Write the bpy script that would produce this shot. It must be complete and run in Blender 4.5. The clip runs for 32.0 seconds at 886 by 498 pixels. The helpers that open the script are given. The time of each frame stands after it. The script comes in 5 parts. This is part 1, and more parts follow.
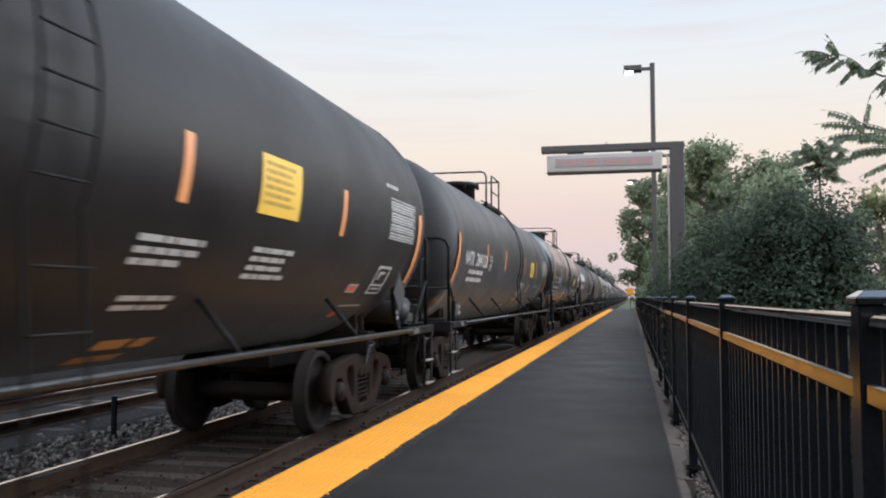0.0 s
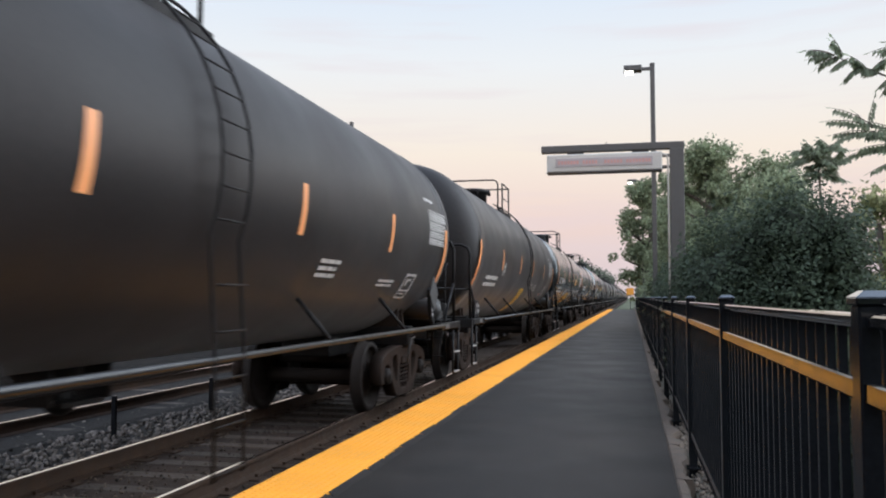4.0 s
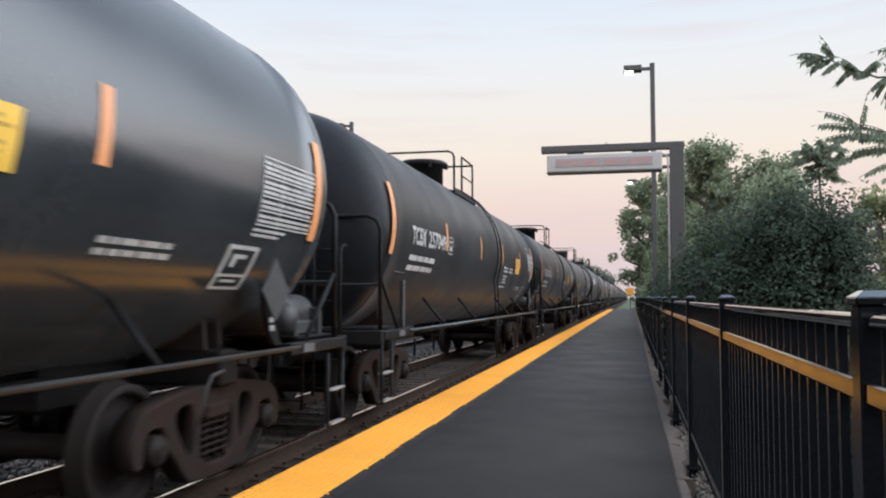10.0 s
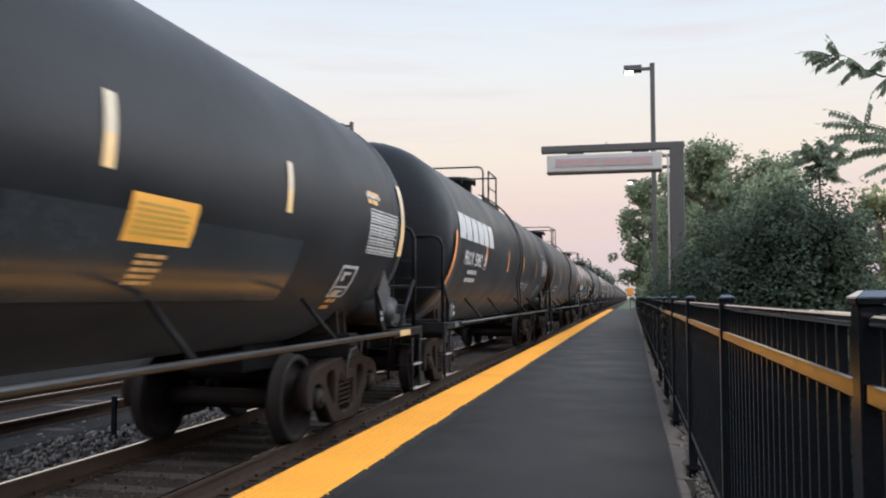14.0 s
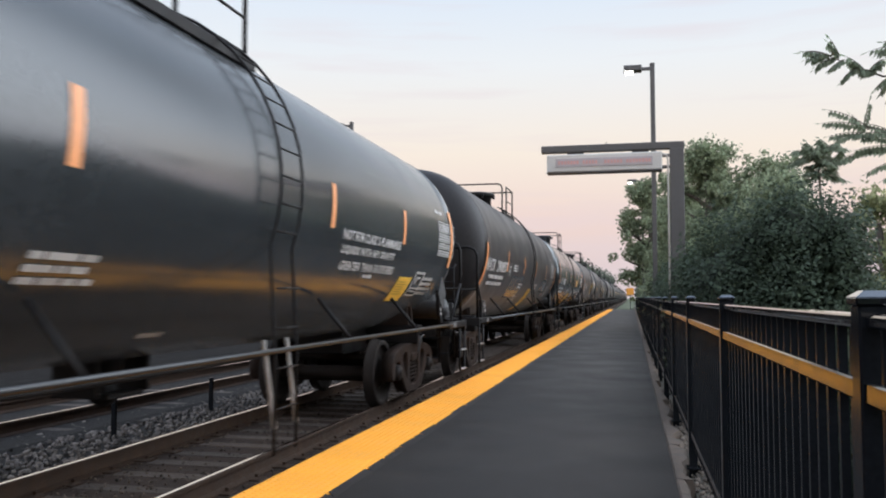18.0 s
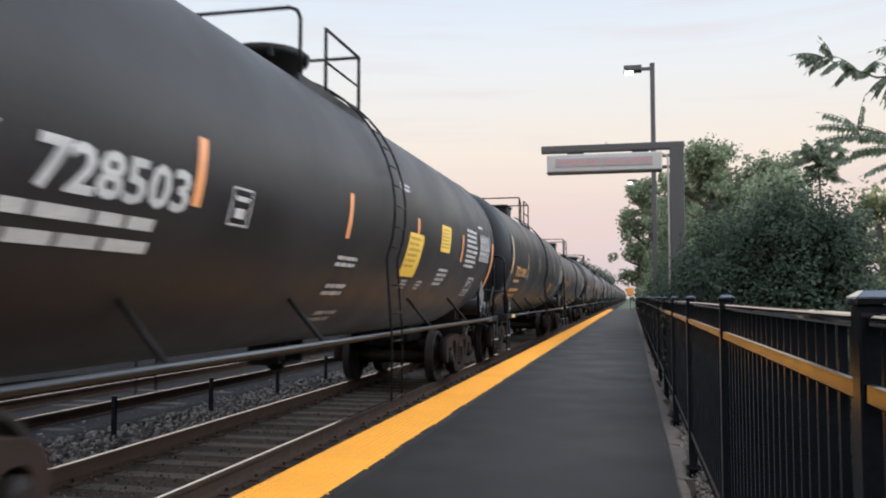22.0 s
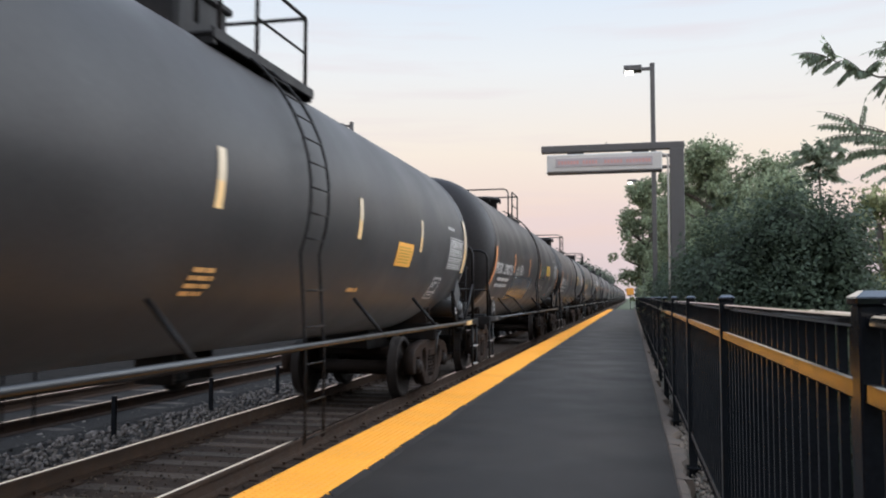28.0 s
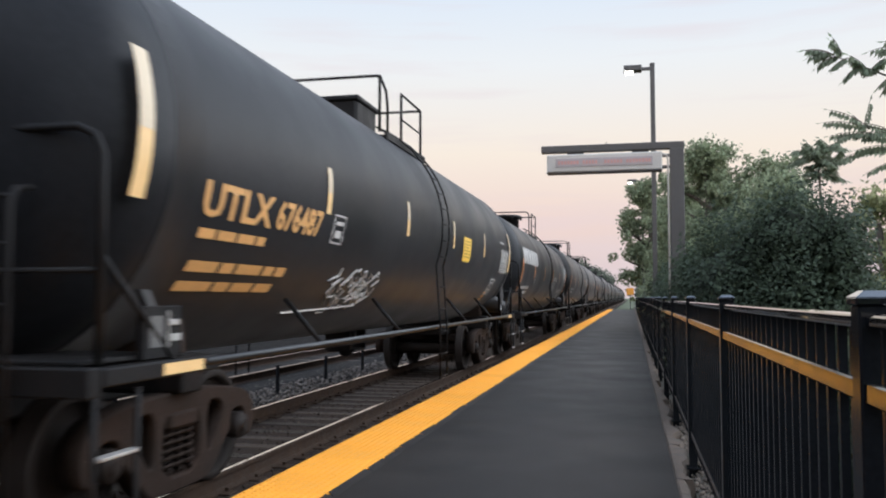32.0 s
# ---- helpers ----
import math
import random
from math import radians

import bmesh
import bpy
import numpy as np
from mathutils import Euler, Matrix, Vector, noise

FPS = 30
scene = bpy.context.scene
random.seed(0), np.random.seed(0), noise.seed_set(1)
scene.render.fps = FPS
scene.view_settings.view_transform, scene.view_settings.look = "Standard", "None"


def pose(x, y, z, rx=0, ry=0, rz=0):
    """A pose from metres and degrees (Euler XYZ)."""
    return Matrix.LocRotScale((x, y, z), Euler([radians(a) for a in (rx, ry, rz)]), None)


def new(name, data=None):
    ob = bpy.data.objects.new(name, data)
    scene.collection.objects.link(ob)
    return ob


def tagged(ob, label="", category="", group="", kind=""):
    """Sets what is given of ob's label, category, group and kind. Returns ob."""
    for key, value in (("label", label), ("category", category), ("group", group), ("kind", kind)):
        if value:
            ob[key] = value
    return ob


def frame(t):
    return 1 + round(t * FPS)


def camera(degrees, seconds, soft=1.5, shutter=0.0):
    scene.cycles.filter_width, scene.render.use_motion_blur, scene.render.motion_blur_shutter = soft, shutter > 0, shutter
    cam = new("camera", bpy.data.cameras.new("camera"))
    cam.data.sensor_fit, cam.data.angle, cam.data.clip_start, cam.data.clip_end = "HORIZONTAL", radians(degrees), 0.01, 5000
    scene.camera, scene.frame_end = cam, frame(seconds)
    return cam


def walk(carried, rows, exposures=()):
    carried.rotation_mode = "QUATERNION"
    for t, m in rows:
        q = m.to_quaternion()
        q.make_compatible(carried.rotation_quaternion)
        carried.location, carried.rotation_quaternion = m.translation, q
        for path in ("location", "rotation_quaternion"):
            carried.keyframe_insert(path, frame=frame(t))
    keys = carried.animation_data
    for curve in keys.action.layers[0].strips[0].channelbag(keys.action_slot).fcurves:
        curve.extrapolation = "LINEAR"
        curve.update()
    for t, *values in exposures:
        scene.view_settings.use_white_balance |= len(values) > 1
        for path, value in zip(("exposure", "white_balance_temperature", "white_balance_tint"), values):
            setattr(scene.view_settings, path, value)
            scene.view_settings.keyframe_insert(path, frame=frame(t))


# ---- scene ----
from mathutils.geometry import tessellate_polygon

# World: z = 0 is the platform's top, y runs along the track away from the camera, x to the right.
RAIL = -0.16          # top of rail
TRACK = -4.265        # centre of the near track
cam = camera(55.8, 32.0, 2.0, 0.2)
STAND = pose(0, 0, 1.35, 93.326, 0, 12.68)
walk(cam, [(0, STAND), (32, STAND)])
scene.view_settings.exposure = 0.0

# ---- sky: clear dusk, pale blue above a peach horizon ----
world = bpy.data.worlds.new("dusk_sky")
scene.world = world
world.use_nodes = True
wn, wl = world.node_tree.nodes, world.node_tree.links
wn.clear()
w_out, w_bg = wn.new("ShaderNodeOutputWorld"), wn.new("ShaderNodeBackground")
w_co, w_sep, w_ramp = wn.new("ShaderNodeTexCoord"), wn.new("ShaderNodeSeparateXYZ"), wn.new("ShaderNodeValToRGB")
wl.new(w_co.outputs["Generated"], w_sep.inputs[0])
wl.new(w_sep.outputs["Z"], w_ramp.inputs[0])
stops = [(0.0, (0.60, 0.52, 0.54)), (0.035, (0.70, 0.58, 0.59)), (0.09, (0.80, 0.63, 0.58)), (0.17, (0.86, 0.77, 0.68)),
         (0.27, (0.78, 0.81, 0.84)), (0.36, (0.66, 0.75, 0.87)), (0.7, (0.50, 0.62, 0.80)), (1.0, (0.42, 0.54, 0.75))]
while len(w_ramp.color_ramp.elements) < len(stops):
    w_ramp.color_ramp.elements.new(0.5)
for el, (at, col) in zip(w_ramp.color_ramp.elements, stops):
    el.position, el.color = at, (*col, 1)
w_map, w_noise, w_mix, w_fac = wn.new("ShaderNodeMapping"), wn.new("ShaderNodeTexNoise"), wn.new("ShaderNodeMix"), wn.new("ShaderNodeMapRange")
w_mix.data_type = "RGBA"
w_map.inputs["Scale"].default_value = (2.0, 2.0, 22.0)
w_noise.inputs["Scale"].default_value = 2.2
w_noise.inputs["Detail"].default_value = 5
wl.new(w_co.outputs["Generated"], w_map.inputs[0])
wl.new(w_map.outputs[0], w_noise.inputs["Vector"])
w_fac.inputs[1].default_value, w_fac.inputs[2].default_value = 0.5, 0.72
w_fac.inputs[3].default_value, w_fac.inputs[4].default_value = 0.0, 0.35
wl.new(w_noise.outputs["Fac"], w_fac.inputs[0])
wl.new(w_fac.outputs[0], w_mix.inputs["Factor"])
wl.new(w_ramp.outputs[0], w_mix.inputs["A"])
w_mix.inputs["B"].default_value = (0.72, 0.62, 0.66, 1)
# the sky is brighter towards the sunset, behind the camera
w_dot, w_glow = wn.new("ShaderNodeVectorMath"), wn.new("ShaderNodeMapRange")
w_dot.operation = "DOT_PRODUCT"
w_dot.inputs[1].default_value = (0.12, -0.36, 0.925)
wl.new(w_co.outputs["Generated"], w_dot.inputs[0])
wl.new(w_dot.outputs["Value"], w_glow.inputs[0])
w_glow.interpolation_type = "SMOOTHSTEP"
w_glow.inputs[1].default_value, w_glow.inputs[2].default_value = 0.08, 1.0
w_glow.inputs[3].default_value, w_glow.inputs[4].default_value = 1.10, 2.9
# and towards the afterglow, low on the fence's side
w_dot2, w_glow2, w_sum = wn.new("ShaderNodeVectorMath"), wn.new("ShaderNodeMapRange"), wn.new("ShaderNodeMath")
w_dot2.operation, w_sum.operation = "DOT_PRODUCT", "ADD"
w_dot2.inputs[1].default_value = (0.89, 0.30, 0.34)
wl.new(w_co.outputs["Generated"], w_dot2.inputs[0])
wl.new(w_dot2.outputs["Value"], w_glow2.inputs[0])
w_glow2.interpolation_type = "SMOOTHSTEP"
w_glow2.inputs[1].default_value, w_glow2.inputs[2].default_value = 0.61, 0.92
w_glow2.inputs[3].default_value, w_glow2.inputs[4].default_value = 0.0, 1.0
w_white, w_gain = wn.new("ShaderNodeMix"), wn.new("ShaderNodeMath")
w_white.data_type, w_gain.operation, w_gain.inputs[1].default_value = "RGBA", "MULTIPLY", 4.6
w_white.inputs["B"].default_value = (0.72, 0.79, 0.88, 1)
wl.new(w_glow2.outputs[0], w_white.inputs["Factor"])
wl.new(w_mix.outputs["Result"], w_white.inputs["A"])
wl.new(w_white.outputs["Result"], w_bg.inputs[0])
wl.new(w_glow2.outputs[0], w_gain.inputs[0])
wl.new(w_glow.outputs[0], w_sum.inputs[0])
wl.new(w_gain.outputs[0], w_sum.inputs[1])
wl.new(w_sum.outputs[0], w_bg.inputs[1])
wl.new(w_bg.outputs[0], w_out.inputs[0])


# ---- materials ----
def mat(name, col, rough=0.6, metal=0.0, var=0.25, scale=4.0, fine=60.0, bump=0.1, rnd=0.0, island=0.0, stain=None, stain_amount=0.5, glow=None, stretch=None, coat=0.0, ior=1.5, dust=0.0, spec=0.5, rvar=0.2):
    """A surface with broad and fine variation; stain: a second colour in soft patches."""
    m = bpy.data.materials.new(name)
    m.use_nodes = True
    n, l = m.node_tree.nodes, m.node_tree.links
    b = n["Principled BSDF"]
    co = n.new("ShaderNodeTexCoord")
    src = co.outputs["Object"]
    if stretch:
        mp = n.new("ShaderNodeMapping")
        mp.inputs["Scale"].default_value = stretch
        l.new(src, mp.inputs[0])
        src = mp.outputs[0]
    big, small = n.new("ShaderNodeTexNoise"), n.new("ShaderNodeTexNoise")
    big.inputs["Scale"].default_value, small.inputs["Scale"].default_value = scale, fine
    big.inputs["Detail"].default_value, small.inputs["Detail"].default_value = 4, 3
    l.new(src, big.inputs["Vector"])
    l.new(src, small.inputs["Vector"])
    add = n.new("ShaderNodeMath")
    add.operation = "ADD"
    l.new(big.outputs["Fac"], add.inputs[0])
    l.new(small.outputs["Fac"], add.inputs[1])
    rng = n.new("ShaderNodeMapRange")
    rng.inputs[1].default_value, rng.inputs[2].default_value = 0.6, 1.4
    rng.inputs[3].default_value, rng.inputs[4].default_value = 1 - var, 1 + var
    l.new(add.outputs[0], rng.inputs[0])
    value = rng.outputs[0]
    for on, kind, socket in ((rnd, "ShaderNodeObjectInfo", "Random"), (island, "ShaderNodeNewGeometry", "Random Per Island")):
        if on:
            info, r2, mul = n.new(kind), n.new("ShaderNodeMapRange"), n.new("ShaderNodeMath")
            mul.operation = "MULTIPLY"
            r2.inputs[3].default_value, r2.inputs[4].default_value = 1 - on, 1 + on
            l.new(info.outputs[socket], r2.inputs[0])
            l.new(r2.outputs[0], mul.inputs[0])
            l.new(value, mul.inputs[1])
            value = mul.outputs[0]
    colour = n.new("ShaderNodeMix")
    colour.data_type, colour.blend_type = "RGBA", "MULTIPLY"
    colour.inputs["Factor"].default_value = 1
    comb = n.new("ShaderNodeCombineColor")
    for i in range(3):
        l.new(value, comb.inputs[i])
    if stain:
        st, sr, sm = n.new("ShaderNodeTexNoise"), n.new("ShaderNodeMapRange"), n.new("ShaderNodeMix")
        st.inputs["Scale"].default_value, st.inputs["Detail"].default_value = scale * 0.6, 6
        sr.inputs[1].default_value, sr.inputs[2].default_value, sr.inputs[4].default_value = 0.45, 0.75, stain_amount
        sm.data_type = "RGBA"
        l.new(src, st.inputs["Vector"])
        l.new(st.outputs["Fac"], sr.inputs[0])
        l.new(sr.outputs[0], sm.inputs["Factor"])
        sm.inputs["A"].default_value, sm.inputs["B"].default_value = (*col, 1), (*stain, 1)
        l.new(sm.outputs["Result"], colour.inputs["A"])
    else:
        colour.inputs["A"].default_value = (*col, 1)
    l.new(comb.outputs[0], colour.inputs["B"])
    l.new(colour.outputs["Result"], b.inputs["Base Color"])
    rr = n.new("ShaderNodeMapRange")
    rr.inputs[1].default_value, rr.inputs[2].default_value = 0.3, 0.7
    rr.inputs[3].default_value, rr.inputs[4].default_value = max(0.02, rough * (1 - rvar)), min(1, rough * (1 + rvar))
    l.new(big.outputs["Fac"], rr.inputs[0])
    l.new(rr.outputs[0], b.inputs["Roughness"])
    b.inputs["Metallic"].default_value = metal
    b.inputs["Coat Weight"].default_value = coat
    b.inputs["IOR"].default_value = ior
    b.inputs["Specular IOR Level"].default_value = spec
    b.inputs["Sheen Weight"].default_value, b.inputs["Sheen Roughness"].default_value = dust, 0.32
    b.inputs["Sheen Tint"].default_value = (1.0, 0.90, 0.84, 1)
    if bump:
        bp = n.new("ShaderNodeBump")
        bp.inputs["Strength"].default_value, bp.inputs["Distance"].default_value = bump, 0.01
        l.new(small.outputs["Fac"], bp.inputs["Height"])
        l.new(bp.outputs[0], b.inputs["Normal"])
    if glow:
        b.inputs["Emission Color"].default_value, b.inputs["Emission Strength"].default_value = (*glow[0], 1), glow[1]
    return m


def leaf_mat(name, col, rough=0.5, through_light=0.35):
    m = mat(name, col, rough, var=0.3, scale=0.8, fine=9, bump=0, island=0.45)
    b = m.node_tree.nodes["Principled BSDF"]
    b.inputs["Specular IOR Level"].default_value = 0.25
    # light also passes through the thin blades
    n, l = m.node_tree.nodes, m.node_tree.links
    thin, mixed = n.new("ShaderNodeBsdfTranslucent"), n.new("ShaderNodeMixShader")
    mixed.inputs[0].default_value = through_light
    l.new(b.inputs["Base Color"].links[0].from_socket, thin.inputs[0])
    l.new(b.outputs[0], mixed.inputs[1])
    l.new(thin.outputs[0], mixed.inputs[2])
    l.new(mixed.outputs[0], n["Material Output"].inputs[0])
    return m


ASPHALT = mat("asphalt", (0.024, 0.0195, 0.0165), 0.55, var=0.55, scale=1.1, fine=140, bump=0.35, stain=(0.011, 0.0092, 0.008), stain_amount=0.8, spec=0.16, rvar=0.12)
CONCRETE = mat("worn_concrete", (0.115, 0.082, 0.060), 0.9, var=0.5, scale=9, fine=60, bump=1.0, stain=(0.055, 0.043, 0.035), stain_amount=0.8)
SOIL = mat("gravelly_soil", (0.060, 0.050, 0.036), 0.95, var=0.5, scale=5, fine=50, bump=1.0, stain=(0.045, 0.052, 0.024), stain_amount=0.7)
YELLOW = mat("tactile_yellow", (0.92, 0.375, 0.045), 0.75, var=0.10, scale=3, fine=50, bump=0.1, rnd=0.04, spec=0.2)
RAILTOP = mat("polished_rail_head", (0.80, 0.78, 0.76), 0.10, 1.0, var=0.1, bump=0)
RUST = mat("rusted_steel", (0.042, 0.026, 0.018), 0.85, 0.1, var=0.4, scale=9, fine=90, bump=0.4, stain=(0.070, 0.038, 0.022), spec=0.2)
TIE = mat("creosoted_tie", (0.045, 0.030, 0.022), 0.85, var=0.4, scale=6, fine=50, bump=0.6, rnd=0.3, stretch=(1, 6, 6))
DIRT = mat("oily_track_bed", (0.034, 0.022, 0.016), 0.95, spec=0.15, var=0.6, scale=3, fine=45, bump=1.0, stain=(0.026, 0.020, 0.017))
STONE = mat("ballast_stone", (0.110, 0.092, 0.081), 0.9, spec=0.2, var=0.3, scale=4, fine=40, bump=0.4, island=0.8)
# ground colour with the darkness under the train put into it
DARKVERGE = mat("darkened_ground", (0.009, 0.008, 0.0075), 0.95, var=0.5, scale=3, fine=30, bump=0.6, spec=0.05)
CHIP = mat("brown_track_chips", (0.062, 0.046, 0.036), 0.9, var=0.3, scale=4, fine=40, bump=0.4, island=0.8, spec=0.2)
BALLAST = mat("ballast_bed", (0.018, 0.015, 0.013), 0.95, spec=0.15, var=0.6, scale=14, fine=45, bump=1.0)
PEBBLE = mat("brown_pebble", (0.15, 0.115, 0.088), 0.85, var=0.25, scale=4, fine=40, bump=0.4, island=0.6)
GRASS = mat("rough_grass", (0.055, 0.07, 0.028), 0.9, var=0.5, scale=0.7, fine=16, bump=0.8, stain=(0.09, 0.075, 0.045))
FENCE = mat("gloss_black_fence_paint", (0.0105, 0.0112, 0.0128), 0.16, var=0.3, scale=8, fine=80, bump=0.01, spec=0.2)
MIDRAIL = mat("semi_gloss_black_fence_rail", (0.0080, 0.0084, 0.0096), 0.10, var=0.3, scale=8, fine=80, bump=0.01, coat=0.08)
FENCETOP = mat("wet_looking_black_fence_top", (0.0052, 0.0056, 0.0068), 0.08, var=0.3, scale=8, fine=80, bump=0.01, coat=1.0)
STEEL = mat("bronze_painted_steel", (0.075, 0.069, 0.066), 0.45, 0.3, var=0.2, scale=3, fine=60, bump=0.08)
WHITEBOX = mat("weathered_white_casing", (0.50, 0.45, 0.40), 0.5, var=0.12, scale=3, fine=40, bump=0.05, stain=(0.45, 0.43, 0.41))
LEDPANEL = mat("led_matrix_panel", (0.37, 0.315, 0.305), 0.35, var=0.15, scale=5, fine=160, bump=0.1)
LEDTEXT = mat("led_text", (0.46, 0.24, 0.22), 0.4, var=0.2, scale=8, fine=120, bump=0, glow=((1.0, 0.35, 0.25), 0.06))
LENS = mat("lit_lamp_lens", (0.9, 0.9, 0.85), 0.3, var=0.02, bump=0, glow=((1.0, 0.98, 0.92), 6.0))
BOARD = mat("orange_board", (0.75, 0.30, 0.04), 0.5, var=0.15, scale=6, fine=60, bump=0.05)
BARK = mat("bark", (0.09, 0.07, 0.055), 0.9, var=0.4, scale=8, fine=50, bump=0.8, stretch=(1, 1, 0.25))
LEAF_DARK = leaf_mat("hedge_leaf", (0.052, 0.069, 0.042), 0.7)
# haze over the trees is put into this lighter green
LEAF_MID = leaf_mat("hazy_tree_leaf", (0.225, 0.255, 0.155), 0.8, 0.45)
LEAF_PALE = leaf_mat("pale_leaf", (0.260, 0.265, 0.135), 0.8, 0.45)
LEAF_FAR = leaf_mat("distant_leaf", (0.105, 0.12, 0.09), 0.8)
LEAF_FROND = leaf_mat("feathered_leaf", (0.22, 0.25, 0.17), 0.8, 0.6)
# darker copy of the leaf colours, with shade put into the green
LEAF_SHADE = leaf_mat("darkened_leaf", (0.020, 0.030, 0.015), 0.8)
# Shade between leaves put into a colour; it also fills the pavement cracks.
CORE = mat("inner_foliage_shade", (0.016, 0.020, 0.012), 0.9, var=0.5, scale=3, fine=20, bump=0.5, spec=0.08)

PAINTS = {
    "gloss": mat("gloss_black_tank_paint", (0.026, 0.029, 0.031), 0.19, var=0.3, scale=0.9, fine=14, bump=0.01, stain=(0.015, 0.017, 0.019), stain_amount=0.35, ior=1.62, dust=0.06),
    "satin": mat("satin_black_tank_paint", (0.0135, 0.0135, 0.0148), 0.40, var=0.3, scale=0.9, fine=20, bump=0.03, stain=(0.019, 0.018, 0.018), stain_amount=0.4, ior=1.22, dust=0.06),
    "dull": mat("dull_brown_black_tank_paint", (0.0155, 0.0130, 0.0125), 0.44, var=0.3, scale=0.9, fine=22, bump=0.04, stain=(0.026, 0.0215, 0.020), stain_amount=0.6, ior=1.26, dust=0.08),
    "grey": mat("dusty_grey_black_tank_paint", (0.026, 0.0238, 0.0232), 0.46, var=0.25, scale=0.9, fine=22, bump=0.04, stain=(0.052, 0.047, 0.045), stain_amount=0.5, ior=1.32, dust=0.08),
}
FRAME = mat("black_car_frame", (0.013, 0.012, 0.0118), 0.5, var=0.35, scale=4, fine=50, bump=0.15, stain=(0.026, 0.019, 0.016), stain_amount=0.4, spec=0.10)
TRUCK = mat("rusty_truck_casting", (0.025, 0.0175, 0.014), 0.8, 0.0, var=0.4, scale=5, fine=60, bump=0.35, stain=(0.042, 0.023, 0.016), spec=0.10)
PIPE = mat("gloss_black_pipe", (0.016, 0.015, 0.015), 0.38, var=0.3, scale=4, fine=50, bump=0.05)
# Pale metal; the sky's glint on treads and bracket is in its colour.
PALEMETAL = mat("pale_metal", (0.36, 0.335, 0.31), 0.4, 0.3, var=0.25, scale=9, fine=60, bump=0.2)
WHEEL = mat("wheel_steel", (0.019, 0.0145, 0.0125), 0.7, 0.0, spec=0.15, var=0.3, scale=5, fine=60, bump=0.2)
GREYPART = mat("grey_brake_gear", (0.030, 0.0265, 0.025), 0.6, var=0.3, scale=6, fine=60, bump=0.2)
ORANGE = mat("amber_reflective_tape", (0.66, 0.26, 0.095), 0.4, var=0.12, scale=4, fine=40, bump=0.02)
CREAM = mat("pale_yellow_reflective_tape", (0.70, 0.45, 0.20), 0.4, var=0.12, scale=4, fine=40, bump=0.02)
WHITE = mat("white_stencil_paint", (0.41, 0.385, 0.36), 0.55, var=0.25, scale=7, fine=60, bump=0.02, stain=(0.24, 0.22, 0.205))
BAND = mat("white_reflective_tape", (0.52, 0.41, 0.28), 0.4, var=0.12, scale=4, fine=40, bump=0.02)
GOLD = mat("gold_stencil_paint", (0.56, 0.29, 0.10), 0.55, var=0.2, scale=7, fine=60, bump=0.02)
CARD = mat("faded_card", (0.095, 0.088, 0.082), 0.6, var=0.25, scale=14, fine=60, bump=0.05)
LABEL = mat("yellow_label", (0.74, 0.44, 0.055), 0.5, var=0.1, scale=5, fine=50, bump=0.02)
LABEL2 = mat("orange_label", (0.72, 0.33, 0.05), 0.5, var=0.1, scale=5, fine=50, bump=0.02)
REDTAG = mat("red_tag", (0.65, 0.12, 0.06), 0.5, var=0.1, bump=0.02)
INK = mat("dark_print", (0.40, 0.25, 0.04), 0.6, var=0.1, bump=0)


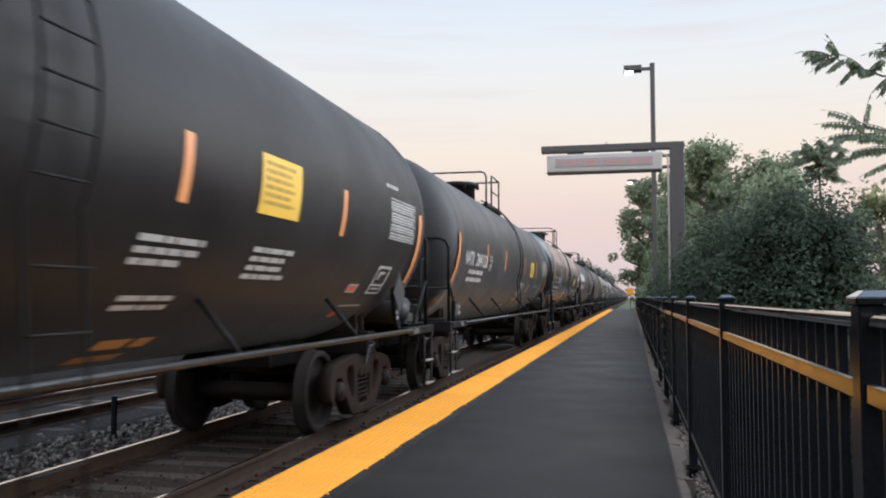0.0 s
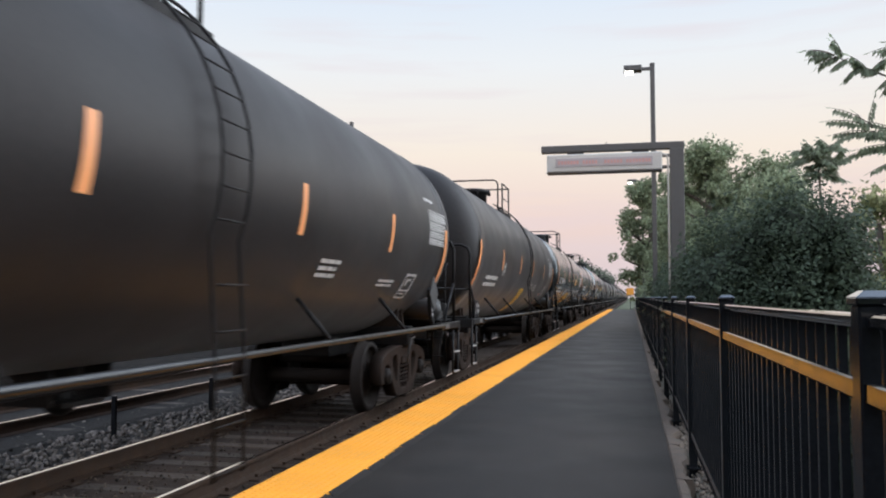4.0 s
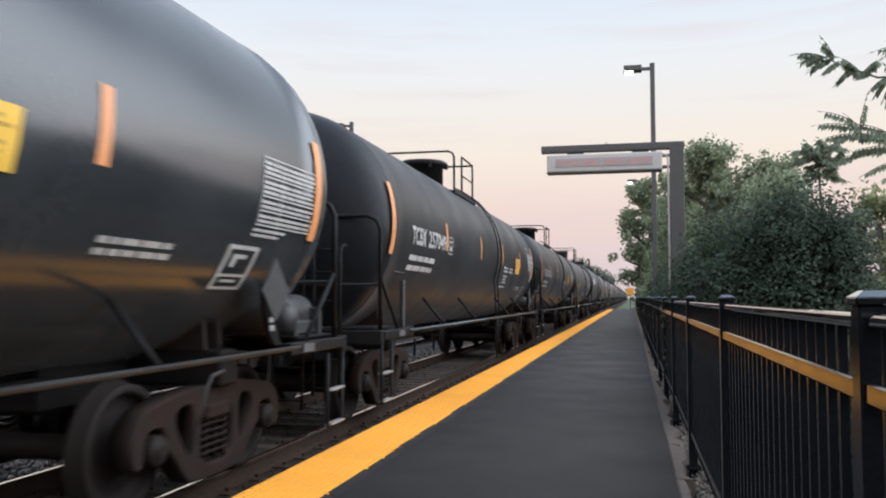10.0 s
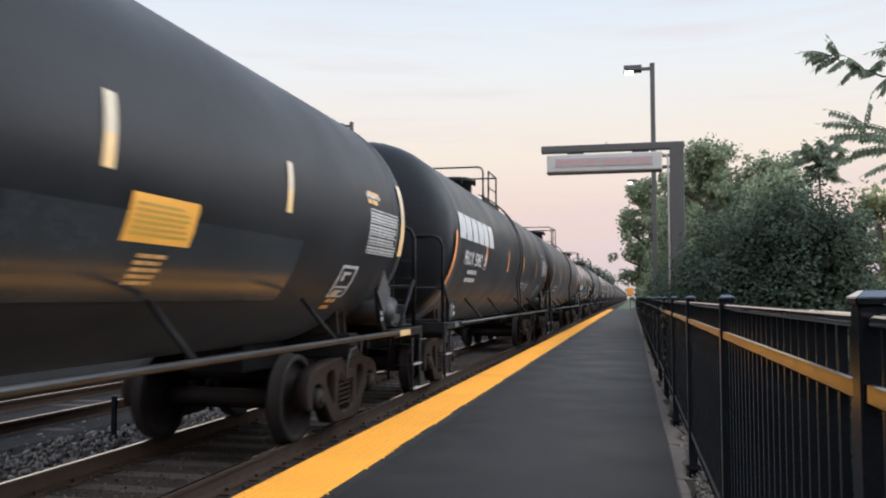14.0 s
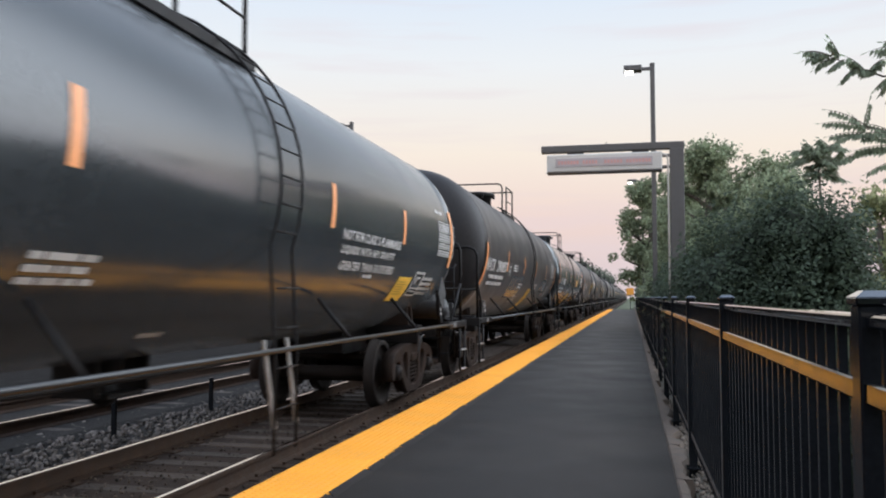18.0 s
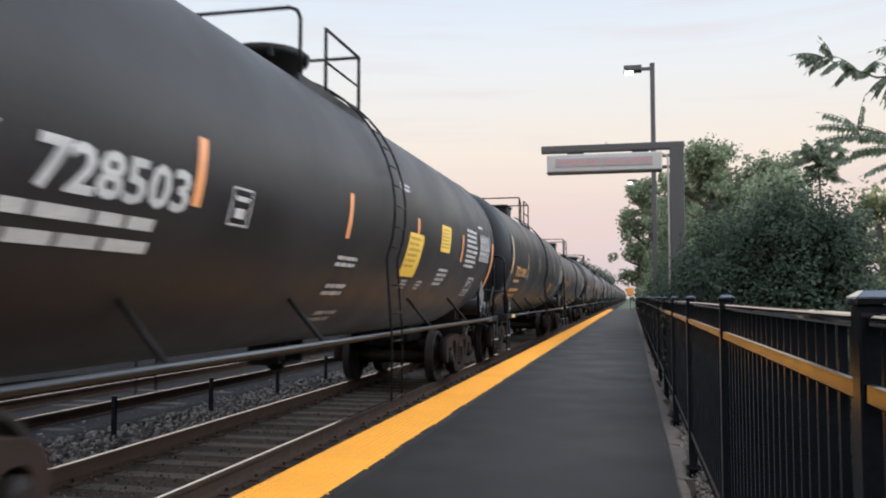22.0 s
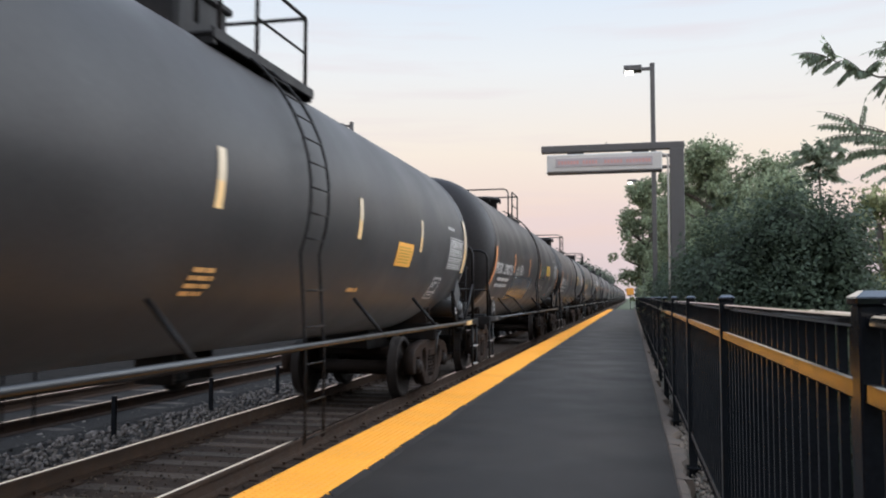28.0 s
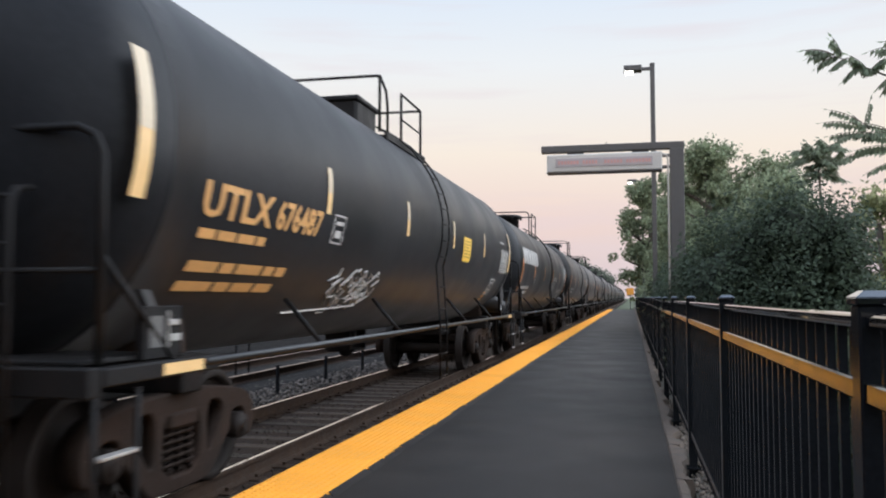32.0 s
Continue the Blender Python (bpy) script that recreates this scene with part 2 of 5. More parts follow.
# ---- mesh building ----
class Shape:
    """Gathers simple solids into one mesh."""

    def __init__(self):
        self.v, self.f, self.s = [], [], []

    def quad(self, pts, smooth=False):
        i = len(self.v)
        self.v += [tuple(p) for p in pts]
        self.f.append(tuple(range(i, i + len(pts))))
        self.s.append(smooth)
        return self

    def box(self, x0, x1, y0, y1, z0, z1, b=0.0):
        lo, hi = (x0, y0, z0), (x1, y1, z1)
        if b <= 0:
            i = len(self.v)
            self.v += [(x, y, z) for x in (x0, x1) for y in (y0, y1) for z in (z0, z1)]
            for q in ((0, 1, 3, 2), (4, 6, 7, 5), (0, 4, 5, 1), (2, 3, 7, 6), (0, 2, 6, 4), (1, 5, 7, 3)):
                self.f.append(tuple(i + k for k in q))
                self.s.append(False)
            return self
        at = {}
        for sx in (0, 1):
            for sy in (0, 1):
                for sz in (0, 1):
                    sg = (sx, sy, sz)
                    for a in range(3):
                        p = [(hi if sg[k] else lo)[k] + (0 if k == a else (-b if sg[k] else b)) for k in range(3)]
                        at[sg, a] = len(self.v)
                        self.v.append(tuple(p))
        def face(ix):
            self.f.append(tuple(ix))
            self.s.append(False)
        for a in range(3):
            o, q = [k for k in range(3) if k != a]
            for sa in (0, 1):
                ring = []
                for so, sq in ((0, 0), (1, 0), (1, 1), (0, 1)):
                    sg = [0, 0, 0]
                    sg[a], sg[o], sg[q] = sa, so, sq
                    ring.append(at[tuple(sg), a])
                face(ring)
            for so in (0, 1):
                for sq in (0, 1):
                    s0, s1 = [0, 0, 0], [0, 0, 0]
                    s0[a], s1[a] = 0, 1
                    s0[o] = s1[o] = so
                    s0[q] = s1[q] = sq
                    face([at[tuple(s0), o], at[tuple(s1), o], at[tuple(s1), q], at[tuple(s0), q]])
        for sx in (0, 1):
            for sy in (0, 1):
                for sz in (0, 1):
                    face([at[(sx, sy, sz), a] for a in range(3)])
        return self

    def tube(self, pts, r, n=8, caps=True):
        """A round bar along a line of points; r may be a list."""
        pts = [Vector(p) for p in pts]
        rs = r if isinstance(r, (list, tuple)) else [r] * len(pts)
        start, up = len(self.v), None
        for k, p in enumerate(pts):
            d = ((pts[k + 1] - p).normalized() if k < len(pts) - 1 else Vector()) + ((p - pts[k - 1]).normalized() if k else Vector())
            d.normalize()
            if up is None:
                up = Vector((0, 0, 1)) if abs(d.z) < 0.9 else Vector((1, 0, 0))
            side = d.cross(up).normalized()
            up = side.cross(d).normalized()
            for j in range(n):
                a = 2 * math.pi * (j + 0.5) / n
                self.v.append(tuple(p + (side * math.cos(a) + up * math.sin(a)) * rs[k]))
        for k in range(len(pts) - 1):
            for j in range(n):
                a, b = start + k * n, start + (k + 1) * n
                self.f.append((a + j, a + (j + 1) % n, b + (j + 1) % n, b + j))
                self.s.append(n > 4)
        if caps:
            for k in (0, len(pts) - 1):
                self.f.append(tuple(start + k * n + j for j in range(n)))
                self.s.append(False)
        return self

    def lathe(self, profile, axis, centre=(0, 0, 0), n=24, smooth=True, caps=True):
        """Turns (radius, along) round an axis."""
        start = len(self.v)
        a, (o, q) = axis, [k for k in range(3) if k != axis]
        for r, h in profile:
            for j in range(n):
                t = 2 * math.pi * j / n
                p = [0, 0, 0]
                p[a], p[o], p[q] = h, r * math.cos(t), r * math.sin(t)
                self.v.append(tuple(p[k] + centre[k] for k in range(3)))
        for k in range(len(profile) - 1):
            for j in range(n):
                b, c = start + k * n, start + (k + 1) * n
                self.f.append((b + j, b + (j + 1) % n, c + (j + 1) % n, c + j))
                self.s.append(smooth)
        if caps:
            for k in (0, len(profile) - 1):
                self.f.append(tuple(start + k * n + j for j in range(n)))
                self.s.append(False)
        return self

    def frustum(self, x, y, a, b, z0, z1):
        i = len(self.v)
        self.v += [(x + sx * h, y + sy * h, z) for h, z in ((a, z0), (b, z1)) for sx, sy in ((-1, -1), (1, -1), (1, 1), (-1, 1))]
        self.f += [(i, i + 1, i + 2, i + 3), (i + 4, i + 5, i + 6, i + 7)] + [(i + k, i + (k + 1) % 4, i + 4 + (k + 1) % 4, i + 4 + k) for k in range(4)]
        self.s += [False] * 6
        return self

    def slab(self, outline, axis, t0, t1):
        """Extrudes a closed outline (pairs) along an axis."""
        i, m = len(self.v), len(outline)
        o, q = [k for k in range(3) if k != axis]
        for t in (t0, t1):
            for u, w in outline:
                p = [0, 0, 0]
                p[axis], p[o], p[q] = t, u, w
                self.v.append(tuple(p))
        self.f += [tuple(range(i, i + m)), tuple(range(i + m, i + 2 * m))]
        self.s += [False, False]
        for k in range(m):
            self.f.append((i + k, i + (k + 1) % m, i + m + (k + 1) % m, i + m + k))
            self.s.append(False)
        return self

    def mesh(self, name, material, fix=True):
        me = bpy.data.meshes.new(name)
        me.from_pydata(self.v, [], self.f)
        me.polygons.foreach_set("use_smooth", self.s)
        if fix:
            bm = bmesh.new()
            bm.from_mesh(me)
            bmesh.ops.recalc_face_normals(bm, faces=bm.faces)
            bm.to_mesh(me)
            bm.free()
        me.materials.append(material)
        me.update()
        return me


def part(name, data, parent, m=None, label=""):
    """One mesh object under a thing or a part."""
    ob = new(name, data)
    ob.parent = parent
    if m is not None:
        ob.matrix_basis = m
    return tagged(ob, label)


def thing(name, m, label, category, group="", kind=""):
    ob = new(name)
    ob.empty_display_size = 0.2
    ob.matrix_basis = m
    return tagged(ob, label, category, group, kind)


def setting(name, shape, material, label="", category=""):
    return tagged(new(name, shape.mesh(name, material)), label, category, "", "structure")


# ---- ground, track bed, platform ----
ground = setting("ground", Shape().quad([(-2500, -2500, -0.62), (2500, -2500, -0.62), (2500, 2500, -0.62), (-2500, 2500, -0.62)]), GRASS, "rough grass and dirt around the line", "ground")
bed = Shape()
bed.slab([(-10.9, -0.61), (-10.2, -0.37), (-2.72, -0.37), (-2.66, -0.61)], 1, -60, 700)
bed.slab([(-10.0, -0.375), (-9.9, -0.322), (-6.75, -0.322), (-6.6, -0.375)], 1, -60, 700)
setting("track_bed", bed, BALLAST, "grey crushed stone ballast under two tracks", "track bed")
near_bed = Shape()
near_bed.slab([(-5.55, -0.40), (-5.45, -0.335), (-2.80, -0.335), (-2.70, -0.40)], 1, -60, 700)
setting("oily_bed", near_bed, DIRT, "brown oil-stained ballast between the near rails", "track bed")

# added dark sheet that keeps the view under the cars black
setting("far_verge", Shape().slab([(-32.0, -0.61), (-31.0, -0.40), (-10.95, -0.40), (-10.9, -0.61)], 1, -60, 300), DARKVERGE, "near-black ground added to darken the view under the cars", "verge")
platform = setting("platform", Shape().slab([(-2.645, -0.6), (-2.645, -0.006), (0.305, -0.006), (0.305, -0.6)], 1, -22, 97.5), CONCRETE, "low platform of asphalt with a worn concrete edge", "platform")
paving = Shape()
rng = random.Random(4)
edge = [(-2.035, -22.0)]
y = -22.0
while y < 97.0:
    y += rng.uniform(0.25, 0.75)
    edge.append((-2.035 + rng.uniform(-0.03, 0.025), min(y, 97.4)))
    edge.append((-2.035 + rng.uniform(-0.02, 0.04), min(y + 0.015, 97.42)))
for (xa, ya), (xb, yb) in zip(edge, edge[1:]):
    paving.quad([(xa, ya, 0.003), (0.30, ya, 0.003), (0.30, yb, 0.003), (xb, yb, 0.003)])
pave = setting("pavement", paving, ASPHALT, "dark grey asphalt platform surface, slightly worn", "pavement")
smear = Shape()
y = -4.0
while y < 60.0:
    w, inn = rng.uniform(0.15, 0.9), rng.uniform(0.0, 0.024)
    smear.quad([(-1.97, y, 0.0045), (-1.97, y + w, 0.0045), (-2.037 - inn * rng.uniform(0.2, 1), y + w, 0.0184), (-2.037 - inn, y + min(w * 0.2, 0.05), 0.0184)])
    y += w
tagged(part("tar_edge", smear.mesh("tar_edge", ASPHALT), pave, None, "ragged asphalt edge"), kind="stuff")
crack = Shape()
for cx0, cx1, cy, k in ((-1.50, -0.80, 17.2, 0.03), (-1.0, -0.1, 34.0, 0.04), (-1.9, -1.2, 9.0, 0.012)):
    pts = [(cx0 + (cx1 - cx0) * j / 8, cy + rng.uniform(-k, k)) for j in range(9)]
    for (xa, ya), (xb, yb) in zip(pts, pts[1:]):
        crack.quad([(xa, ya, 0.007), (xb, yb, 0.007), (xb, yb + k, 0.007), (xa, ya + k, 0.007)])
part("crack", crack.mesh("crack", CORE), pave, None, "dark cracks filled with grime")
kerb = thing("kerb", pose(0, 0, 0), "crumbling grey concrete kerb along the fence", "kerb", "", "structure")
kerb_meshes = []
for k in range(5):
    r2 = random.Random(40 + k)
    sh = Shape()
    n = 7
    ins = [0.43 + r2.uniform(-0.05, 0.045) for _ in range(n + 1)]
    out = [(0.306, -0.5)] + [(0.306, 0.012)]
    for i in range(n):
        ya, yb = 1.5 * i / n, 1.5 * (i + 1) / n - (0.012 if i == n - 1 else 0)
        i0 = len(sh.v)
        for yy, xx in ((ya, ins[i]), (yb, ins[i + 1])):
            sh.v += [(0.306, yy, -0.5), (0.306, yy, 0.008), (0.318, yy, 0.016), (xx - 0.02, yy, 0.012), (xx, yy, -0.02), (xx + 0.02, yy, -0.5)]
        for j in range(5):
            sh.f.append((i0 + j, i0 + j + 1, i0 + 7 + j, i0 + 6 + j))
            sh.s.append(False)
        if i == 0:
            sh.f.append(tuple(i0 + j for j in range(6)))
            sh.s.append(False)
        if i == n - 1:
            sh.f.append(tuple(i0 + 6 + j for j in range(6)))
            sh.s.append(False)
    kerb_meshes.append(sh.mesh("kerb_block", CONCRETE))
for k in range(70):
    part("kerb_block", kerb_meshes[(k * 3) % 5], kerb, pose(0, -7 + 1.5 * k, 0))

side_ground = Shape()
side_ground.slab([(0.44, -0.61), (0.44, -0.08), (1.0, -0.05), (2.2, -0.05), (9.0, -0.3), (30.0, -0.61)], 1, -60, 160)
setting("verge", side_ground, SOIL, "gravelly grass verge behind the fence", "verge")

# tactile strip of square panels with raised domes
strip = thing("tactile_strip", pose(0, 0, 0), "bright yellow tactile paving strip along the platform edge", "tactile paving", "", "structure")
pan = Shape().box(-2.643, -2.036, 0.003, 0.607, -0.005, 0.010, 0.003)
for i in range(10):
    for j in range(10):
        cx, cy = -2.61 + 0.0602 * i, 0.034 + 0.0602 * j
        i0 = len(pan.v)
        for rr, zz in ((0.0165, 0.0098), (0.0105, 0.0178)):
            for q in range(6):
                a = q * math.pi / 3
                pan.v.append((cx + rr * math.cos(a), cy + rr * math.sin(a), zz))
        for q in range(6):
            pan.f.append((i0 + q, i0 + (q + 1) % 6, i0 + 6 + (q + 1) % 6, i0 + 6 + q))
            pan.s.append(True)
        pan.f.append(tuple(i0 + 6 + q for q in range(6)))
        pan.s.append(False)
pan_mesh = pan.mesh("tactile_panel", YELLOW)
for k in range(-16, 160):
    part("tactile_panel", pan_mesh, strip, pose(0, 0.61 * k, 0))

# rails and ties
rail_profile = [(-0.07, -0.17), (-0.07, -0.155), (-0.012, -0.135), (-0.010, -0.04), (-0.036, -0.032), (-0.036, -0.004), (-0.028, 0.0),
                (0.028, 0.0), (0.036, -0.004), (0.036, -0.032), (0.010, -0.04), (0.012, -0.135), (0.07, -0.155), (0.07, -0.17)]
for centre in (TRACK, -8.20):
    track = thing("railway_track", pose(centre, 0, RAIL), "pair of worn steel rails on dark timber ties", "railway track", "railway tracks", "structure")
    for sx in (-0.755, 0.755):
        rail = part("rail", Shape().slab([(sx + u, w) for u, w in rail_profile], 1, -60, 700).mesh("rail", RUST), track)
        head_top = Shape().box(sx - 0.016, sx + 0.016, -60, 700, -0.002, 0.002)
        part("rail_head", head_top.mesh("rail_head", RAILTOP), rail, None, "shiny worn running surface")
    tie_mesh = Shape().box(-1.28, 1.28, -0.115, 0.115, -0.32, -0.165, 0.012).mesh("tie", TIE)
    plate_mesh = Shape().box(-0.19, 0.19, -0.09, 0.09, -0.166, -0.148, 0.006).box(-0.12, -0.09, -0.05, -0.03, -0.15, -0.12).box(0.09, 0.12, 0.03, 0.05, -0.15, -0.12).mesh("tie_plate", RUST)
    for k in range(110 if centre == TRACK else 75):
        y0 = -3 + 0.54 * k
        t_ob = part("tie", tie_mesh, track, pose(rng.uniform(-0.03, 0.03), y0 + rng.uniform(-0.02, 0.02), rng.uniform(-0.008, 0.006), 0, 0, rng.uniform(-0.8, 0.8)))
        if centre == TRACK and k < 70:
            for sx in (-0.755, 0.755):
                part("tie_plate", plate_mesh, t_ob, pose(sx, 0, 0))
    far = Shape()
    for k in range(110 if centre == TRACK else 75, 700):
        far.box(-1.28, 1.28, -3 + 0.54 * k - 0.11, -3 + 0.54 * k + 0.11, -0.3, -0.165)
    tagged(part("distant_ties", far.mesh("distant_ties", TIE, False), track), kind="stuff")


def scatter(name, count, x0, x1, y0, y1, z, size, seed, material, label, category, bias=1.0):
    """Loose stones, denser towards the camera."""
    r = np.random.default_rng(seed)
    phi = (1 + 5 ** 0.5) / 2
    base = np.array([(0, 1, phi), (0, -1, phi), (1, phi, 0), (-1, phi, 0), (phi, 0, 1), (-phi, 0, 1), (0, 1, -phi), (0, -1, -phi), (1, -phi, 0), (-1, -phi, 0), (phi, 0, -1), (-phi, 0, -1)]) / 1.9
    tris = [(0, 1, 4), (0, 4, 2), (0, 2, 3), (0, 3, 5), (0, 5, 1), (1, 5, 9), (1, 9, 8), (1, 8, 4), (4, 8, 10), (4, 10, 2), (2, 10, 6), (2, 6, 3), (3, 6, 11), (3, 11, 5), (5, 11, 9), (7, 8, 9), (7, 10, 8), (7, 6, 10), (7, 11, 6), (7, 9, 11)]
    u = r.random(count) ** bias
    pos = np.stack([r.uniform(x0, x1, count), y0 + (y1 - y0) * u, np.full(count, z) + r.uniform(-0.01, 0.015, count)], 1)
    sz = size * r.uniform(0.55, 1.35, count)[:, None] * r.uniform(0.6, 1.2, (count, 3))
    v = base[None] * sz[:, None, :] * r.uniform(0.75, 1.2, (count, 12, 1))
    a = r.uniform(0, 6.28, count)
    c, s = np.cos(a)[:, None], np.sin(a)[:, None]
    v = np.stack([v[..., 0] * c - v[..., 1] * s, v[..., 0] * s + v[..., 1] * c, v[..., 2]], 2) + pos[:, None, :]
    f = (np.array(tris)[None] + (np.arange(count) * 12)[:, None, None]).reshape(-1, 3)
    return stuff_mesh(name, v.reshape(-1, 3), f, material), label, category


def stuff_mesh(name, v, f, material):
    me = bpy.data.meshes.new(name)
    k = f.shape[1]
    me.vertices.add(len(v))
    me.vertices.foreach_set("co", np.ascontiguousarray(v, dtype=np.float32).ravel())
    me.loops.add(f.size)
    me.loops.foreach_set("vertex_index", np.ascontiguousarray(f, dtype=np.int32).ravel())
    me.polygons.add(len(f))
    me.polygons.foreach_set("loop_start", np.arange(0, f.size, k, dtype=np.int32))
    me.materials.append(material)
    me.update(calc_edges=True)
    me.validate()
    return me


for spec in (("ballast_stones", 9000, -7.25, -5.45, 3.0, 34.0, -0.36, 0.032, 1, STONE, "pale grey crushed stones between the tracks", "ballast", 1.7),
             ("verge_gravel", 5000, 0.45, 0.95, 0.4, 12.0, -0.06, 0.017, 3, PEBBLE, "loose gravel at the foot of the fence", "gravel", 1.4),
             ("track_grit", 7000, -5.4, -2.85, 3.0, 24.0, -0.335, 0.014, 5, CHIP, "oily brown stones in the track bed", "ballast", 1.6)):
    me, lab, cat = scatter(*spec)
    tagged(new(spec[0], me), lab, cat, "", "stuff")

# stakes between the tracks
stake_mesh = Shape().box(-0.03, 0.03, -0.02, 0.02, -0.25, 0.52, 0.004).box(-0.05, 0.05, -0.03, 0.03, -0.02, 0.02, 0.004).mesh("post", FENCE)
for k in range(22):
    st = thing("track_stake", pose(-6.18, -0.5 + 2.42 * k, -0.37), "thin dark steel stake in the ballast between tracks", "stake", "stakes between the tracks")
    part("post", stake_mesh, st)

# ---- platform fence ----
FX, PANEL, FIRST = 0.43, 2.62, 1.80
fence = thing("fence", pose(FX, 0, 0), "glossy black steel picket fence along the platform", "fence")
post_mesh = Shape().box(0, 0.066, -0.033, 0.033, -0.45, 1.335, 0.004).mesh("post", FENCE)
cap_mesh = Shape().box(-0.006, 0.072, -0.039, 0.039, 1.335, 1.352, 0.003).frustum(0.033, 0, 0.038, 0.020, 1.3515, 1.364).mesh("post_cap", FENCETOP)
foot_mesh = Shape().box(-0.02, 0.09, -0.06, 0.06, -0.012, 0.006, 0.003).mesh("base_plate", FENCE)
top_mesh = Shape().slab([(0.014, 1.290), (0.010, 1.296), (0.010, 1.312), (0.012, 1.3165), (0.018, 1.3195), (0.048, 1.3195), (0.054, 1.3165), (0.056, 1.312), (0.056, 1.296), (0.052, 1.290)], 1, 0.034, PANEL - 0.034).mesh("top_rail", FENCETOP)
mid_mesh = Shape().box(0.006, 0.050, 0.034, PANEL - 0.034, 1.145, 1.188, 0.004).mesh("mid_rail", MIDRAIL)
low_mesh = Shape().box(0.012, 0.054, 0.034, PANEL - 0.034, 0.262, 0.300, 0.004).mesh("bottom_rail", FENCE)
picket_mesh = Shape().box(0.018, 0.037, -0.0095, 0.0095, 0.20, 1.298).mesh("picket", FENCE)
rest = Shape()
for k in range(-4, 37):
    y0 = FIRST + PANEL * k
    p_ob = part("post", post_mesh, fence, pose(0, y0, 0))
    part("post_cap", cap_mesh, p_ob)
    part("base_plate", foot_mesh, p_ob)
    for name, me in (("top_rail", top_mesh), ("mid_rail", mid_mesh), ("bottom_rail", low_mesh)):
        part(name, me, fence, pose(0, y0, 0))
    for j in range(1, 23):
        yy = y0 + PANEL * j / 23
        if -1 <= k < 12:
            part("picket", picket_mesh, fence, pose(0, yy, 0))
        else:
            rest.box(0.018, 0.037, yy - 0.0095, yy + 0.0095, 0.20, 1.298)
tagged(part("distant_pickets", rest.mesh("distant_pickets", FENCE, False), fence), kind="stuff")

# ---- hanging station display ----
sign = thing("station_display", pose(0.71, 13.36, 0), "steel mast and arm with a pale hanging electronic display", "sign")
part("mast", Shape().box(-0.105, 0.105, -0.08, 0.08, -0.5, 3.66, 0.008).mesh("mast", STEEL), sign)
arm = part("arm", Shape().box(-2.09, 0.115, -0.07, 0.07, 3.655, 3.765, 0.008).box(-1.08, -1.06, -0.01, 0.01, 3.765, 3.80).mesh("arm", STEEL), sign)
for sx in (-1.55, -0.55):
    part("hanger", Shape().box(sx - 0.13, sx + 0.13, -0.03, 0.03, 3.61, 3.656, 0.004).mesh("hanger", STEEL), arm)
body = part("display_body", Shape().box(-2.0, -0.22, -0.10, 0.10, 3.33, 3.615, 0.02).mesh("display_body", WHITEBOX), sign, None, "scuffed off-white casing")
part("bottom_trim", Shape().box(-2.0, -0.22, -0.105, 0.105, 3.315, 3.334, 0.004).mesh("bottom_trim", STEEL), body)
part("display_panel", Shape().box(-1.86, -0.36, -0.112, -0.098, 3.41, 3.55, 0.004).mesh("display_panel", LEDPANEL), body, None, "grey display window with faint reddish text")
bars = Shape()
for k in range(30):
    x0 = -1.82 + k * 0.048
    if k not in (7, 13, 14, 21):
        bars.box(x0, x0 + 0.034, -0.1145, -0.111, 3.452, 3.508)
part("display_text", bars.mesh("display_text", LEDTEXT), body)
part("conduit", Shape().tube([(-0.135, -0.06, -0.3), (-0.135, -0.06, 3.5), (-0.155, -0.06, 3.56), (-0.23, -0.06, 3.58)], 0.016, 8).mesh("conduit", WHITEBOX), sign, None, "thin white conduit")
part("end_bracket", Shape().box(-0.235, -0.1, -0.05, 0.05, 3.36, 3.40, 0.004).box(-0.235, -0.1, -0.05, 0.05, 3.54, 3.58, 0.004).mesh("end_bracket", STEEL), sign)

# ---- lamp posts ----
def lamp_post(x, y, reach):
    """A square bronze post with a shoebox head on a short arm; reach is the side of the head."""
    lamp = thing("lamp_post", pose(x, y, 0), "tall bronze lamp post with a lit shoebox head", "lamp post", "platform lamps")
    part("pole", Shape().box(-0.075, 0.075, -0.075, 0.075, -0.6, 9.02, 0.012).mesh("pole", STEEL), lamp)
    part("pole_cap", Shape().box(-0.082, 0.082, -0.082, 0.082, 9.02, 9.05, 0.008).mesh("pole_cap", STEEL), lamp)
    part("arm", Shape().box(min(0, reach * 0.36), max(0, reach * 0.36), -0.04, 0.04, 8.83, 8.93, 0.006).mesh("arm", STEEL), lamp)
    a, b = sorted((reach * 0.34, reach * 0.92))
    hd = part("lamp_head", Shape().box(a, b, -0.19, 0.19, 8.80, 8.99, 0.02).mesh("lamp_head", STEEL), lamp)
    part("lens", Shape().box(a + 0.04, a + 0.30, -0.16, 0.16, 8.745, 8.801, 0.02).mesh("lens", LENS), hd, None, "white lit lens")
    part("base_cover", Shape().box(-0.15, 0.15, -0.15, 0.15, -0.6, 0.12, 0.03).mesh("base_cover", STEEL), lamp)

for y in (1.0, 28.0, 55.3, 82.5):
    lamp_post(0.76, y, -1.0)
for y in (3.3, 34.6, 65.9, 97.0):
    lamp_post(-11.9, y, -1.0)

# board at the platform's far end
bd = thing("warning_board", pose(-0.15, 103.0, -0.6), "orange square board on a post beyond the platform end", "board")
part("post", Shape().box(-0.05, 0.05, -0.04, 0.04, 0, 2.35, 0.006).mesh("post", STEEL), bd)
part("board", Shape().box(-0.42, 0.42, -0.07, -0.042, 2.25, 3.10, 0.01).mesh("board", BOARD), bd)


